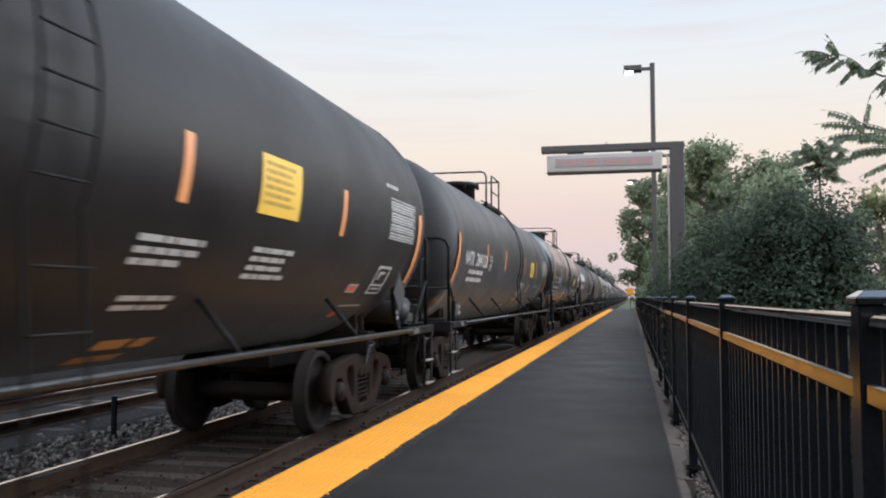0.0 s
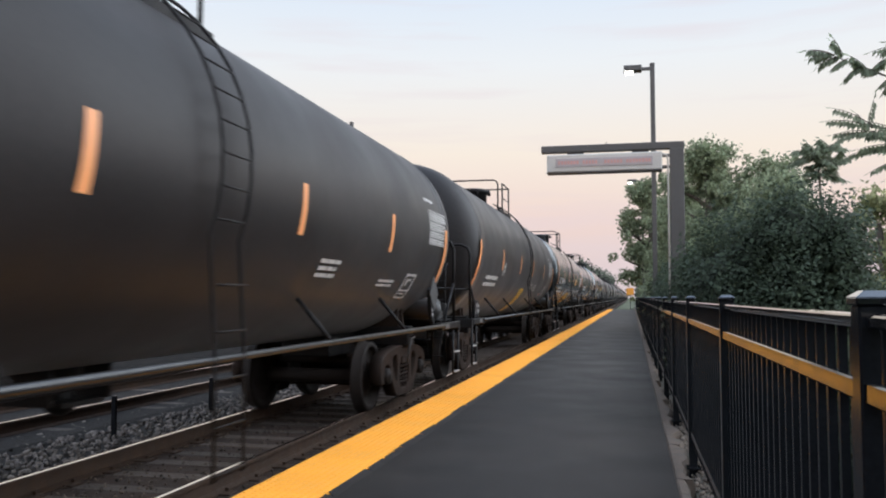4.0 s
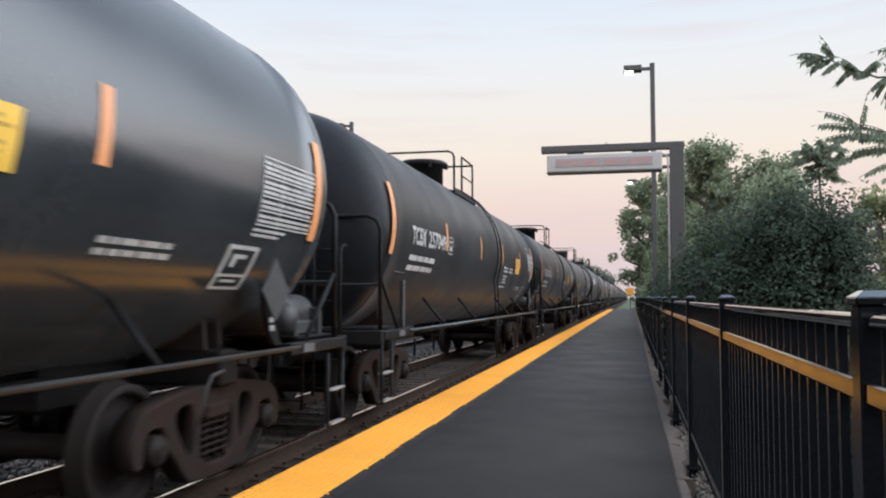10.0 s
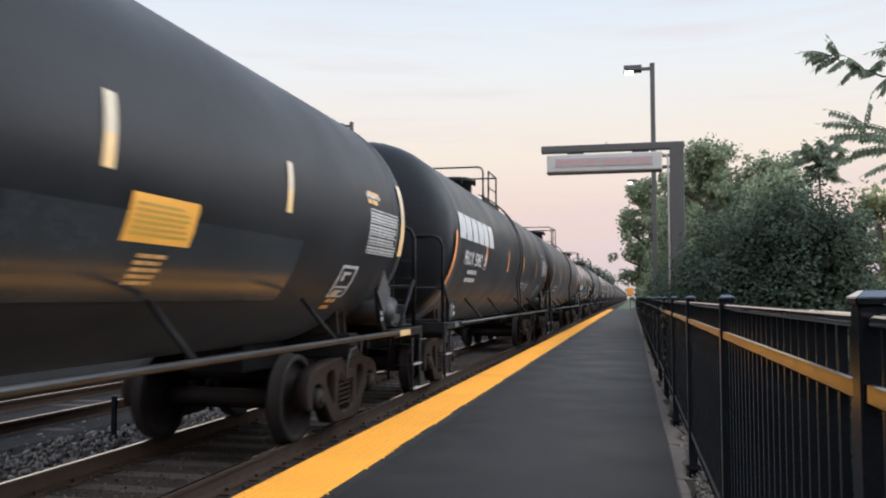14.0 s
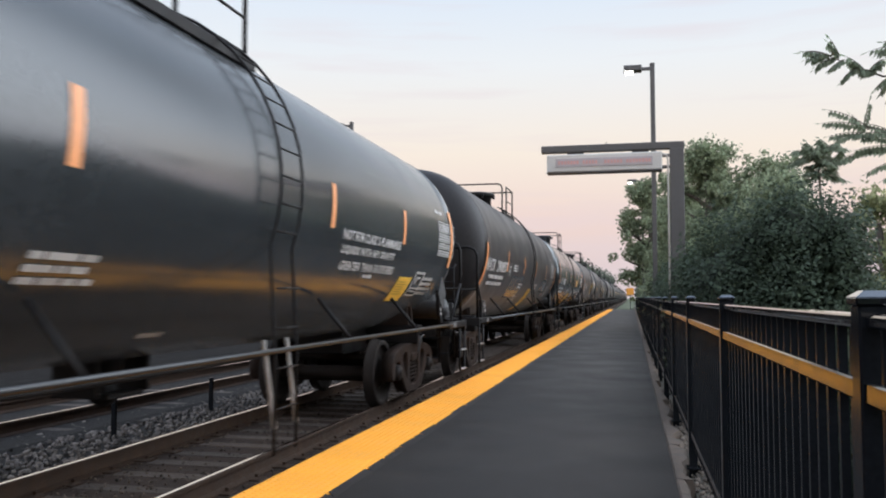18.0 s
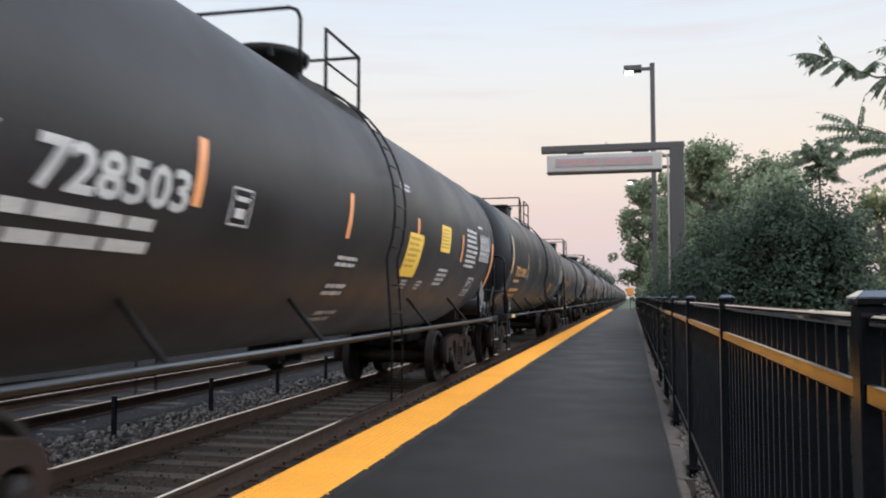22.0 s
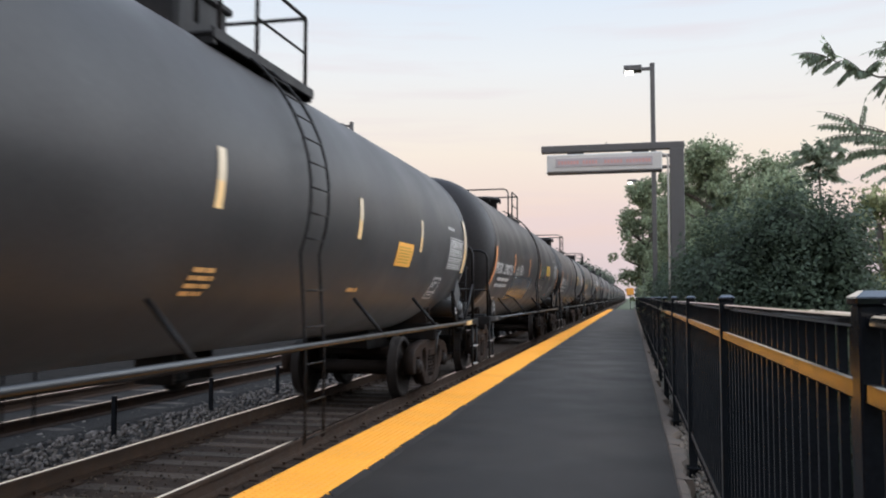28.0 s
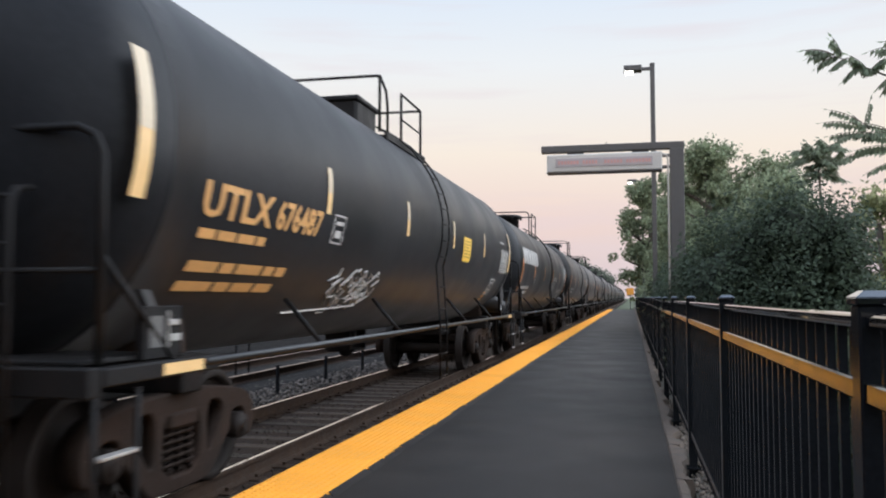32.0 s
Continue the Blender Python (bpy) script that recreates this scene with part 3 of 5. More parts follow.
# ---- tank cars ----
ZC, HALF = 2.60, 7.25        # height of the tank's axis over the rail; tape at each end of the barrel
BANK = {}


def bank(key, make):
    if key not in BANK:
        BANK[key] = make()
    return BANK[key]


def on_tank(y, z, r, lift=0.004):
    """A point of the near side of the barrel, at height z over the rail."""
    a = math.asin(max(-0.999, min(0.999, (z - ZC) / r)))
    return ((r + lift) * math.cos(a), y, ZC + (r + lift) * math.sin(a))


def patch(sh, y0, y1, z0, z1, r, lift=0.004, n=5, lean=0.0):
    """A thin painted field bent round the barrel; heights run along the barrel's girth."""
    a0, a1 = (math.asin(max(-0.999, min(0.999, (z - ZC) / r))) for z in (z0, z1))
    i = len(sh.v)
    for k in range(n + 1):
        a = a0 + (a1 - a0) * k / n
        d = lean * k / n
        for y in (y0 + d, y1 + d):
            sh.v.append(((r + lift) * math.cos(a), y, ZC + (r + lift) * math.sin(a)))
    for k in range(n):
        sh.f.append((i + 2 * k, i + 2 * k + 1, i + 2 * k + 3, i + 2 * k + 2))
        sh.s.append(True)
    return sh


def girth(z, dz, r):
    """The height reached by going dz along the girth from z."""
    a = math.asin(max(-0.999, min(0.999, (z - ZC) / r)))
    return ZC + r * math.sin(a + dz / r)


def words(sh, y0, y1, z, h, r, rows, seed, gap=0.6, ragged=0.3, lift=0.005):
    """Rows of unreadable small print as bars."""
    q = random.Random(seed)
    for k in range(rows):
        zt = girth(z, -k * h * (1 + gap), r)
        zb = girth(zt, -h, r)
        y, end = y0, y1 - q.uniform(0, ragged) * (y1 - y0)
        while y < end - h:
            w = min(end - y, q.uniform(1.5, 6) * h)
            patch(sh, y, y + w, zb, zt, r, lift, 1)
            y += w + h * 0.55
    return sh


def lettering(text, width, height, r, z, y, material):
    """Built-in letters, cut in slices and bent round the barrel."""
    cu = bpy.data.curves.new("lettering", "FONT")
    cu.body, cu.size, cu.resolution_u, cu.offset = text, 1.0, 2, 0.027
    ob = bpy.data.objects.new("lettering", cu)
    scene.collection.objects.link(ob)
    dg = bpy.context.evaluated_depsgraph_get()
    me = bpy.data.meshes.new_from_object(ob.evaluated_get(dg))
    bpy.data.objects.remove(ob)
    bm = bmesh.new()
    bm.from_mesh(me)
    bpy.data.meshes.remove(me)
    xs, ys = [v.co.x for v in bm.verts], [v.co.y for v in bm.verts]
    x0, w, y0, h = min(xs), max(xs) - min(xs), min(ys), max(ys) - min(ys)
    for k in range(1, 4):
        bmesh.ops.bisect_plane(bm, geom=bm.verts[:] + bm.edges[:] + bm.faces[:], plane_co=(0, y0 + h * k / 4, 0), plane_no=(0, 1, 0))
    a0 = math.asin((z - ZC) / r)
    for v in bm.verts:
        a = a0 + ((v.co.y - y0) / h - 0.5) * height / r
        v.co = ((r + 0.006) * math.cos(a), y + (v.co.x - x0) / w * width, ZC + (r + 0.006) * math.sin(a))
    out = bpy.data.meshes.new("lettering")
    bm.to_mesh(out)
    bm.free()
    out.materials.append(material)
    return out


def head_print(text, r, z, width, height, x0, material):
    """Small letters laid on the rounded head at the near end."""
    me = lettering(text, width, height, 50.0, ZC, 0.0, material)
    ys, zs = [v.co.y for v in me.vertices], [v.co.z for v in me.vertices]
    lo, z0, zh = min(ys), min(zs), max(zs) - min(zs)
    for v in me.vertices:
        x, zz = x0 + v.co.y - lo, z + (v.co.z - z0) / zh * height
        rr = math.hypot(x, zz - ZC) / (0.985 * r)
        a = math.asin(min(1, rr ** (1 / 0.9)))
        v.co = (x, -HALF - 0.10 - 0.78 * math.cos(a) - 0.012, zz)
    return me


def tank_mesh(r, paint):
    prof, hl, depth = [], HALF + 0.08, 0.68
    for k in range(13):
        a = math.pi / 2 * k / 12
        prof.append((max(0.02, r * math.sin(a) ** 0.7), -hl - depth * math.cos(a) ** 0.8))
    prof += [(r, -hl + 0.03), (r + 0.004, -hl + 0.036), (r + 0.004, -hl + 0.052), (r, -hl + 0.058), (r, -hl + 0.5)]
    prof += [(a, -b) for a, b in reversed(prof)]
    return Shape().lathe(prof, 1, (0, 0, ZC), 48).mesh("tank", PAINTS[paint])


def stile_mesh(r, s):
    pts = [(s * (r + 0.10) * math.cos(a), 0, ZC + (r + 0.10) * math.sin(a)) for a in [math.radians(q) for q in range(-20, 72, 8)]]
    pts = [(s * (r + 0.06), 0, 0.42), (s * (r + 0.06), 0, 1.2)] + [p for p in pts if p[2] > 1.3]
    return Shape().tube(pts, 0.014, 6).mesh("stile", FRAME)


def rung_mesh():
    return Shape().tube([(0, -0.22, 0), (0, 0.22, 0)], 0.009, 6).mesh("rung", FRAME)


def add_ladder(car, r, s, m, rungs):
    lad = part("ladder", bank(("stile", r, s), lambda: stile_mesh(r, s)), car, m @ pose(0, -0.22, 0))
    part("stile", bank(("stile", r, s), lambda: stile_mesh(r, s)), lad, pose(0, 0.44, 0))
    spots = [(r + 0.07, z) for z in (0.46, 0.78, 1.10, 1.42, 1.74)]
    spots += [((r + 0.10) * math.cos(a), ZC + (r + 0.10) * math.sin(a)) for a in [math.radians(-15 + 8.3 * k) for k in range(11)]]
    for x, z in spots if rungs else ():
        part("rung", bank("rung", rung_mesh), lad, pose(s * x, 0.22, z))


def rail_hoop(sh, y, near=0.92, base=3.86, top=4.64, round_=0.10):
    sh.tube([(near, y, base), (near, y, top - round_), (near - round_ * 0.3, y, top - round_ * 0.3), (near - round_, y, top),
             (-near + round_, y, top), (-near + round_ * 0.3, y, top - round_ * 0.3), (-near, y, top - round_), (-near, y, base)], 0.021, 8)
    return sh


def top_rails():
    """The railing round the far part of the top platform."""
    sh = Shape()
    rail_hoop(sh, 0.62, round_=0.02)
    for sx in (-0.92, 0.92):
        sh.tube([(sx, -0.55, 3.86), (sx, -0.55, 4.64), (sx, 0.62, 4.64)], 0.021, 8)
        sh.tube([(sx, -0.55, 4.26), (sx, 0.62, 4.26)], 0.015, 6)
    return sh.mesh("top_railing", FRAME)


def near_hoop(kind):
    sh = Shape()
    near = -1.65 if kind == "union" else -1.30
    rail_hoop(sh, near, round_=0.04 if kind == "union" else 0.12)
    if kind == "union":
        for sx in (-0.92, 0.92):
            sh.tube([(sx, near, 4.64), (sx, near + 0.3, 4.5), (sx, near + 0.38, 4.3), (sx, near + 0.38, 3.86)], 0.02, 8)
    return sh.mesh("railing_hoop", FRAME)


def walkway_mesh(s):
    a, b = sorted((s * 0.45, s * 0.95))
    sh = Shape().box(a, b, -1.45, 0.75, 3.835, 3.865, 0.006)
    a, b = sorted((s * 0.94, s * 0.97))
    return sh.box(a, b, -1.45, 0.75, 3.80, 3.90, 0.006).mesh("walkway", FRAME)


def walkway_beam_mesh():
    return Shape().box(-0.95, 0.95, -0.025, 0.025, 3.76, 3.836, 0.004).mesh("walkway_beam", FRAME)


def manway_mesh(style):
    sh = Shape()
    if style == "union":
        sh.box(-0.42, 0.42, -0.55, 0.40, 3.98, 4.50, 0.04).box(-0.46, 0.46, -0.59, 0.44, 4.44, 4.52, 0.02)
    elif style == "gloss":
        sh.lathe([(0.47, 3.9), (0.47, 4.50), (0.50, 4.505), (0.50, 4.545), (0.46, 4.55), (0.05, 4.56)], 2, (0, -0.12, 0), 32)
        sh.box(0.44, 0.56, 0.16, 0.24, 4.44, 4.53, 0.01)
        return sh.mesh("valve_housing", PAINTS["gloss"])
    else:
        sh.lathe([(0.42, 3.95), (0.42, 4.40), (0.50, 4.42), (0.52, 4.50), (0.46, 4.54), (0.10, 4.57)], 2, (0, -0.12, 0), 28)
        for k in range(6):
            a = k * math.pi / 3
            sh.box(0.5 * math.cos(a) - 0.03, 0.5 * math.cos(a) + 0.03, -0.12 + 0.5 * math.sin(a) - 0.03, -0.12 + 0.5 * math.sin(a) + 0.03, 4.36, 4.48, 0.008)
    return sh.mesh("valve_housing", FRAME)


def side_pipe_mesh(s, thick):
    x = s * 1.52
    return Shape().tube([(x, -HALF + 0.35, 1.09), (x, HALF - 0.35, 1.09)], thick, 10).mesh("side_pipe", PIPE)


def brace_mesh(s):
    return Shape().tube([(s * 1.52, 0, 1.09), (s * 1.16, 0, 1.50)], 0.022, 6).mesh("brace", FRAME)


def sill_meshes():
    """The stub sill, end beam, side sills and bolster beam at the end at -y."""
    return (("stub_sill", Shape().box(-0.34, 0.34, -8.15, -5.2, 0.72, 1.12, 0.02).mesh("stub_sill", FRAME)),
            ("end_beam", Shape().box(-1.52, 1.52, -8.10, -7.98, 0.98, 1.14, 0.01).mesh("end_beam", FRAME)),
            ("side_sill", Shape().box(1.40, 1.53, -7.975, -6.7, 1.03, 1.13, 0.01).mesh("side_sill", FRAME)),
            ("side_sill", Shape().box(-1.53, -1.40, -7.975, -6.7, 1.03, 1.13, 0.01).mesh("side_sill", FRAME)),
            ("bolster_beam", Shape().box(-1.15, 1.15, -6.52, -6.22, 0.82, 1.10, 0.02).mesh("bolster_beam", FRAME)))


def deck_mesh():
    return Shape().box(-1.40, 1.40, -8.0, -7.15, 1.142, 1.168, 0.006).mesh("deck", FRAME)


def saddle_mesh():
    sh = Shape()
    prof = []
    for k in range(13):
        a = math.radians(-131 + 82 * k / 12)
        prof.append((1.47 * math.cos(a), ZC + 1.47 * math.sin(a)))
    out = [(1.0, 1.10), (-1.0, 1.10)]
    sh.slab(prof + out, 1, -6.52, -6.46)
    sh.slab(prof + out, 1, -6.28, -6.22)
    return sh.mesh("saddle", TRUCK)


def end_rail_mesh():
    sh = Shape()
    y, top = -7.92, 2.46
    sh.tube([(1.45, y, 1.10), (1.45, y, top - 0.16), (1.40, y, top - 0.05), (1.29, y, top), (-1.29, y, top), (-1.40, y, top - 0.05), (-1.45, y, top - 0.16), (-1.45, y, 1.10)], 0.026, 8)
    sh.tube([(1.45, y, 1.66), (-1.45, y, 1.66)], 0.018, 6)
    for sx in (-1.45, 1.45):
        sh.tube([(sx, y, 1.75), (sx, y + 0.75, 1.12)], 0.02, 6)
    return sh.mesh("end_railing", FRAME)


def end_ladder_mesh():
    sh = Shape()
    for x in (0.72, 1.04):
        sh.tube([(x, -8.13, 0.40), (x, -8.13, 2.02), (x, -8.08, 2.10), (x, -7.95, 2.12)], 0.020, 6)
    sh.tube([(0.72, -8.10, 2.06), (1.04, -8.10, 2.06)], 0.014, 6)
    return sh.mesh("end_ladder", FRAME)


def end_rung_mesh():
    return Shape().tube([(0.72, -8.13, 0.48), (1.04, -8.13, 0.48)], 0.012, 6).mesh("rung", FRAME)


def card_holder_mesh():
    return Shape().box(1.40, 1.455, -7.50, -7.08, 1.14, 1.46, 0.006).mesh("card_holder", FRAME)


def card_mesh():
    return Shape().box(1.456, 1.462, -7.44, -7.30, 1.21, 1.40).mesh("card", CARD)


def card_clip_mesh():
    return Shape().box(1.456, 1.468, -7.24, -7.12, 1.34, 1.375, 0.003).box(1.456, 1.468, -7.22, -7.10, 1.24, 1.285, 0.003).box(1.456, 1.466, -7.25, -7.235, 1.20, 1.43, 0.002).mesh("clip", PALEMETAL)


def step_mesh(s):
    x = s * 1.50
    return Shape().tube([(x, -8.02, 1.0), (x, -8.02, 0.36), (x, -7.98, 0.32), (x, -7.66, 0.32), (x, -7.62, 0.36), (x, -7.62, 1.0)], 0.02, 6).mesh("corner_step", FRAME)


# treads made pale for the sky they reflect
def tread_mesh(s):
    x = s * 1.50
    return Shape().box(x - 0.04, x + 0.03, -8.0, -7.64, 0.64, 0.66, 0.004).mesh("tread", PALEMETAL)


def coupler_mesh():
    sh = Shape()
    sh.box(-0.08, 0.08, -8.62, -8.1, 0.78, 0.95, 0.02)
    sh.slab([(-0.18, -8.68), (-0.20, -8.45), (0.05, -8.40), (0.19, -8.48), (0.20, -8.66), (0.08, -8.60), (0.06, -8.52), (-0.06, -8.55), (-0.08, -8.70)], 2, 0.74, 1.0)
    sh.tube([(0.25, -8.2, 0.95), (0.3, -8.4, 0.6), (0.22, -8.6, 0.45)], 0.028, 6)
    return sh.mesh("coupler", TRUCK)


def chaikin(pts, times=1):
    """Rounds the corners of a closed outline."""
    for _ in range(times):
        out = []
        for (ax, ay), (bx, by) in zip(pts, pts[1:] + pts[:1]):
            out += [(ax * 0.75 + bx * 0.25, ay * 0.75 + by * 0.25), (ax * 0.25 + bx * 0.75, ay * 0.25 + by * 0.75)]
        pts = out
    return pts


def inset(pts, d):
    """Moves a closed outline by d to its left."""
    out = []
    for k, (x, y) in enumerate(pts):
        (ax, ay), (bx, by) = pts[k - 1], pts[(k + 1) % len(pts)]
        l = math.hypot(bx - ax, by - ay) or 1.0
        out.append((x - d * (by - ay) / l, y + d * (bx - ax) / l))
    return out


def side_frame_mesh(s):
    """Cast side frame of a truck: arched top, two rounded windows, spring opening, jaws over the bearings."""
    half = [(0.34, 0.12), (0.46, 0.16), (0.60, 0.32), (0.70, 0.40), (0.755, 0.44), (0.76, 0.60), (1.01, 0.60), (1.02, 0.36), (1.12, 0.34), (1.18, 0.46), (1.17, 0.60), (1.08, 0.72), (0.90, 0.77), (0.60, 0.81), (0.30, 0.835)]
    outer = chaikin(half + [(-y, z) for y, z in reversed(half)], 2)
    win = [(0.37, 0.31), (0.46, 0.38), (0.61, 0.57), (0.62, 0.67), (0.50, 0.72), (0.36, 0.70)]
    loops = [outer, chaikin(win, 2), chaikin([(-y, z) for y, z in reversed(win)], 2),
             chaikin([(-0.26, 0.23), (0.26, 0.23), (0.25, 0.58), (0.20, 0.68), (-0.20, 0.68), (-0.25, 0.58)], 1)]
    sh = Shape()
    rings = []
    for k, lp in enumerate(loops):
        small = inset(lp, 0.016 if k == 0 else -0.016)
        ring = []
        for x, pts in ((0.90, lp), (1.045, lp), (1.062, small)):
            ring.append(len(sh.v))
            sh.v += [(s * x, y, z) for y, z in pts]
        rings.append((ring, len(lp), small))
        for a, b in zip(ring, ring[1:]):
            for j in range(len(lp)):
                sh.f.append((a + j, a + (j + 1) % len(lp), b + (j + 1) % len(lp), b + j))
                sh.s.append(True)
    flat = [[Vector((y, z, 0)) for y, z in small] for _, _, small in rings]
    where = [ring[2] + j for ring, n, _ in rings for j in range(n)]
    back = [ring[0] + j for ring, n, _ in rings for j in range(n)]
    for tri in tessellate_polygon(flat):
        sh.f += [tuple(where[i] for i in tri), tuple(back[i] for i in tri)]
        sh.s += [False, False]
    return sh.mesh("side_frame", TRUCK)


def spring_mesh():
    """A coil spring, wound as one bar."""
    pts = [(0.056 * math.cos(k * 0.785), 0.056 * math.sin(k * 0.785), 0.26 + 0.30 * k / 44) for k in range(45)]
    return Shape().tube(pts, 0.015, 5).mesh("spring", TRUCK)


def wheelset_mesh():
    sh = Shape()
    sh.lathe([(0.075, -1.0), (0.075, -0.75), (0.10, -0.7), (0.09, 0.7), (0.075, 0.75), (0.075, 1.0)], 0, n=14)
    for s in (-1, 1):
        rim = [(0.16, 0.66), (0.17, 0.70), (0.30, 0.735), (0.37, 0.72), (0.385, 0.695), (0.485, 0.695), (0.482, 0.715), (0.459, 0.735), (0.456, 0.828), (0.450, 0.838), (0.405, 0.838), (0.392, 0.832), (0.380, 0.785), (0.370, 0.772), (0.28, 0.755), (0.20, 0.775), (0.165, 0.825), (0.12, 0.83)]
        sh.lathe([(r, s * h) for r, h in rim], 0, n=32)
    return sh.mesh("wheelset", WHEEL)


def bearing_mesh(s):
    return Shape().lathe([(0.11, s * 0.93), (0.11, s * 1.08), (0.095, s * 1.10), (0.05, s * 1.105), (0.045, s * 1.125)], 0, (0, 0, 0.457), 16).mesh("bearing_cap", WHEEL)


def bolster_mesh():
    return Shape().box(-1.08, 1.08, -0.2, 0.2, 0.56, 0.70, 0.03).box(-0.3, 0.3, -0.3, 0.3, 0.66, 0.74, 0.02).box(-0.85, 0.85, -0.62, -0.56, 0.3, 0.42, 0.01).box(-0.85, 0.85, 0.56, 0.62, 0.3, 0.42, 0.01).mesh("bolster", TRUCK)


def brake_gear_mesh():
    sh = Shape()
    sh.lathe([(0.05, -0.40), (0.16, -0.36), (0.18, 0.0), (0.18, 0.30), (0.15, 0.36), (0.05, 0.38)], 1, (1.08, 7.55, 1.36), 20)
    sh.box(0.75, 1.35, 7.20, 7.28, 1.15, 1.42, 0.01).box(0.75, 1.35, 7.78, 7.86, 1.15, 1.42, 0.01)
    return sh.mesh("brake_cylinder", GREYPART)


def placard_mesh(material):
    sh = Shape()
    c, h = (1.33, 6.58, 1.57), 0.26
    i = len(sh.v)
    for dx in (0, 0.012):
        for dy, dz in ((0, -h), (h, 0), (0, h), (-h, 0)):
            sh.v.append((c[0] + dx + 0.10, c[1] + dy, c[2] + dz))
    sh.f += [(i, i + 1, i + 2, i + 3), (i + 4, i + 5, i + 6, i + 7)] + [(i + k, i + (k + 1) % 4, i + 4 + (k + 1) % 4, i + 4 + k) for k in range(4)]
    sh.s += [False] * 6
    return sh.mesh("placard", material)


def placard_bracket_mesh():
    return Shape().slab([(6.62, 1.12), (6.52, 1.22), (6.44, 1.42), (6.42, 1.62), (6.52, 1.66), (6.56, 1.46), (6.62, 1.30), (6.74, 1.12)], 0, 1.37, 1.42).mesh("placard_bracket", FRAME)


# two pale bars in place of the glints on the placard bracket
def glint_bar_mesh():
    return Shape().box(1.42, 1.432, 6.49, 6.56, 1.31, 1.35, 0.003).box(1.42, 1.432, 6.50, 6.58, 1.24, 1.285, 0.003).mesh("clip", PALEMETAL)


def reservoir_mesh():
    """A short upright air tank with a domed end on the rear deck."""
    sh = Shape().lathe([(0.02, 1.45), (0.09, 1.435), (0.135, 1.38), (0.145, 1.28), (0.145, 0.75), (0.12, 0.70)], 0, (0, 6.98, 1.33), 18)
    return sh.box(0.85, 1.30, 7.30, 7.80, 1.17, 1.30, 0.02).mesh("reservoir", GREYPART)


def release_rod_mesh():
    return Shape().tube([(1.30, 5.60, 0.62), (1.31, 5.70, 0.86), (1.31, 5.78, 0.95), (1.31, 5.95, 0.97), (1.2, 6.1, 0.97)], 0.014, 6).mesh("release_rod", GREYPART)


def fittings_mesh():
    sh = Shape()
    sh.lathe([(0.16, 0.86), (0.16, 1.1), (0.22, 1.12)], 2, (0, 0.25, 0), 16).lathe([(0.05, 0.62), (0.11, 0.66), (0.11, 0.9)], 2, (0, 0.25, 0), 12)
    sh.box(-0.22, 0.22, 0.0, 0.5, 0.70, 0.74, 0.01)
    for yy in (-0.1, 0.6):
        sh.box(-0.2, 0.2, yy - 0.03, yy + 0.03, 0.72, 1.2, 0.01)
    sh.tube([(0.4, -5.3, 0.95), (0.4, -1.0, 0.88), (0.4, 1.0, 0.88), (0.4, 5.3, 0.95)], 0.03, 6)
    return sh.mesh("bottom_outlet", FRAME)


TRAIN = []     # (car, place at the start, wheelsets)


def add_truck(car, y, near):
    truck = part("truck", bank("bolster", bolster_mesh), car, pose(0, y, 0))
    sets = []
    for s in (-1, 1):
        part("side_frame", bank(("frame", s), lambda: side_frame_mesh(s)), truck)
        if near:
            for dy in (-0.14, 0.0, 0.14):
                part("spring", bank("spring", spring_mesh), truck, pose(s * 0.99, dy, 0))
    for dy in (-0.89, 0.89):
        ws = part("wheelset", bank("wheelset", wheelset_mesh), truck, pose(0, dy, 0.457))
        sets.append((ws, dy))
        if near:
            for s in (-1, 1):
                part("bearing_cap", bank(("cap", s), lambda: bearing_mesh(s)), truck, pose(0, dy, 0))
    return sets


TAPE = {"orange": ORANGE, "cream": CREAM}
# where things are painted on each kind of car, along the car and up from the rail
TAPES = {"lease": (-7.28, -4.32, -1.33, 1.38, 4.35, 7.25), "gloss": (-7.3, -4.2, -1.38, 1.2, 4.25, 7.32), "slim": (-7.25, -4.3, -1.4, 1.6, 4.4, 7.25), "union": (-7.3, -4.2, -1.75, 1.25, 3.9, 7.28)}
SPLIT = {"lease": (0.37, 0.47), "gloss": (0.29, 0.48), "union": (0.51, 0.55), "slim": (0.38, 0.45), "brand": (0.50, 0.59)}
TABLES = {"lease": (5.95, 2.68, 0.49), "gloss": (6.22, 2.58, 0.55), "slim": (6.25, 2.82, 0.50), "union": (6.08, 2.53, 0.51)}
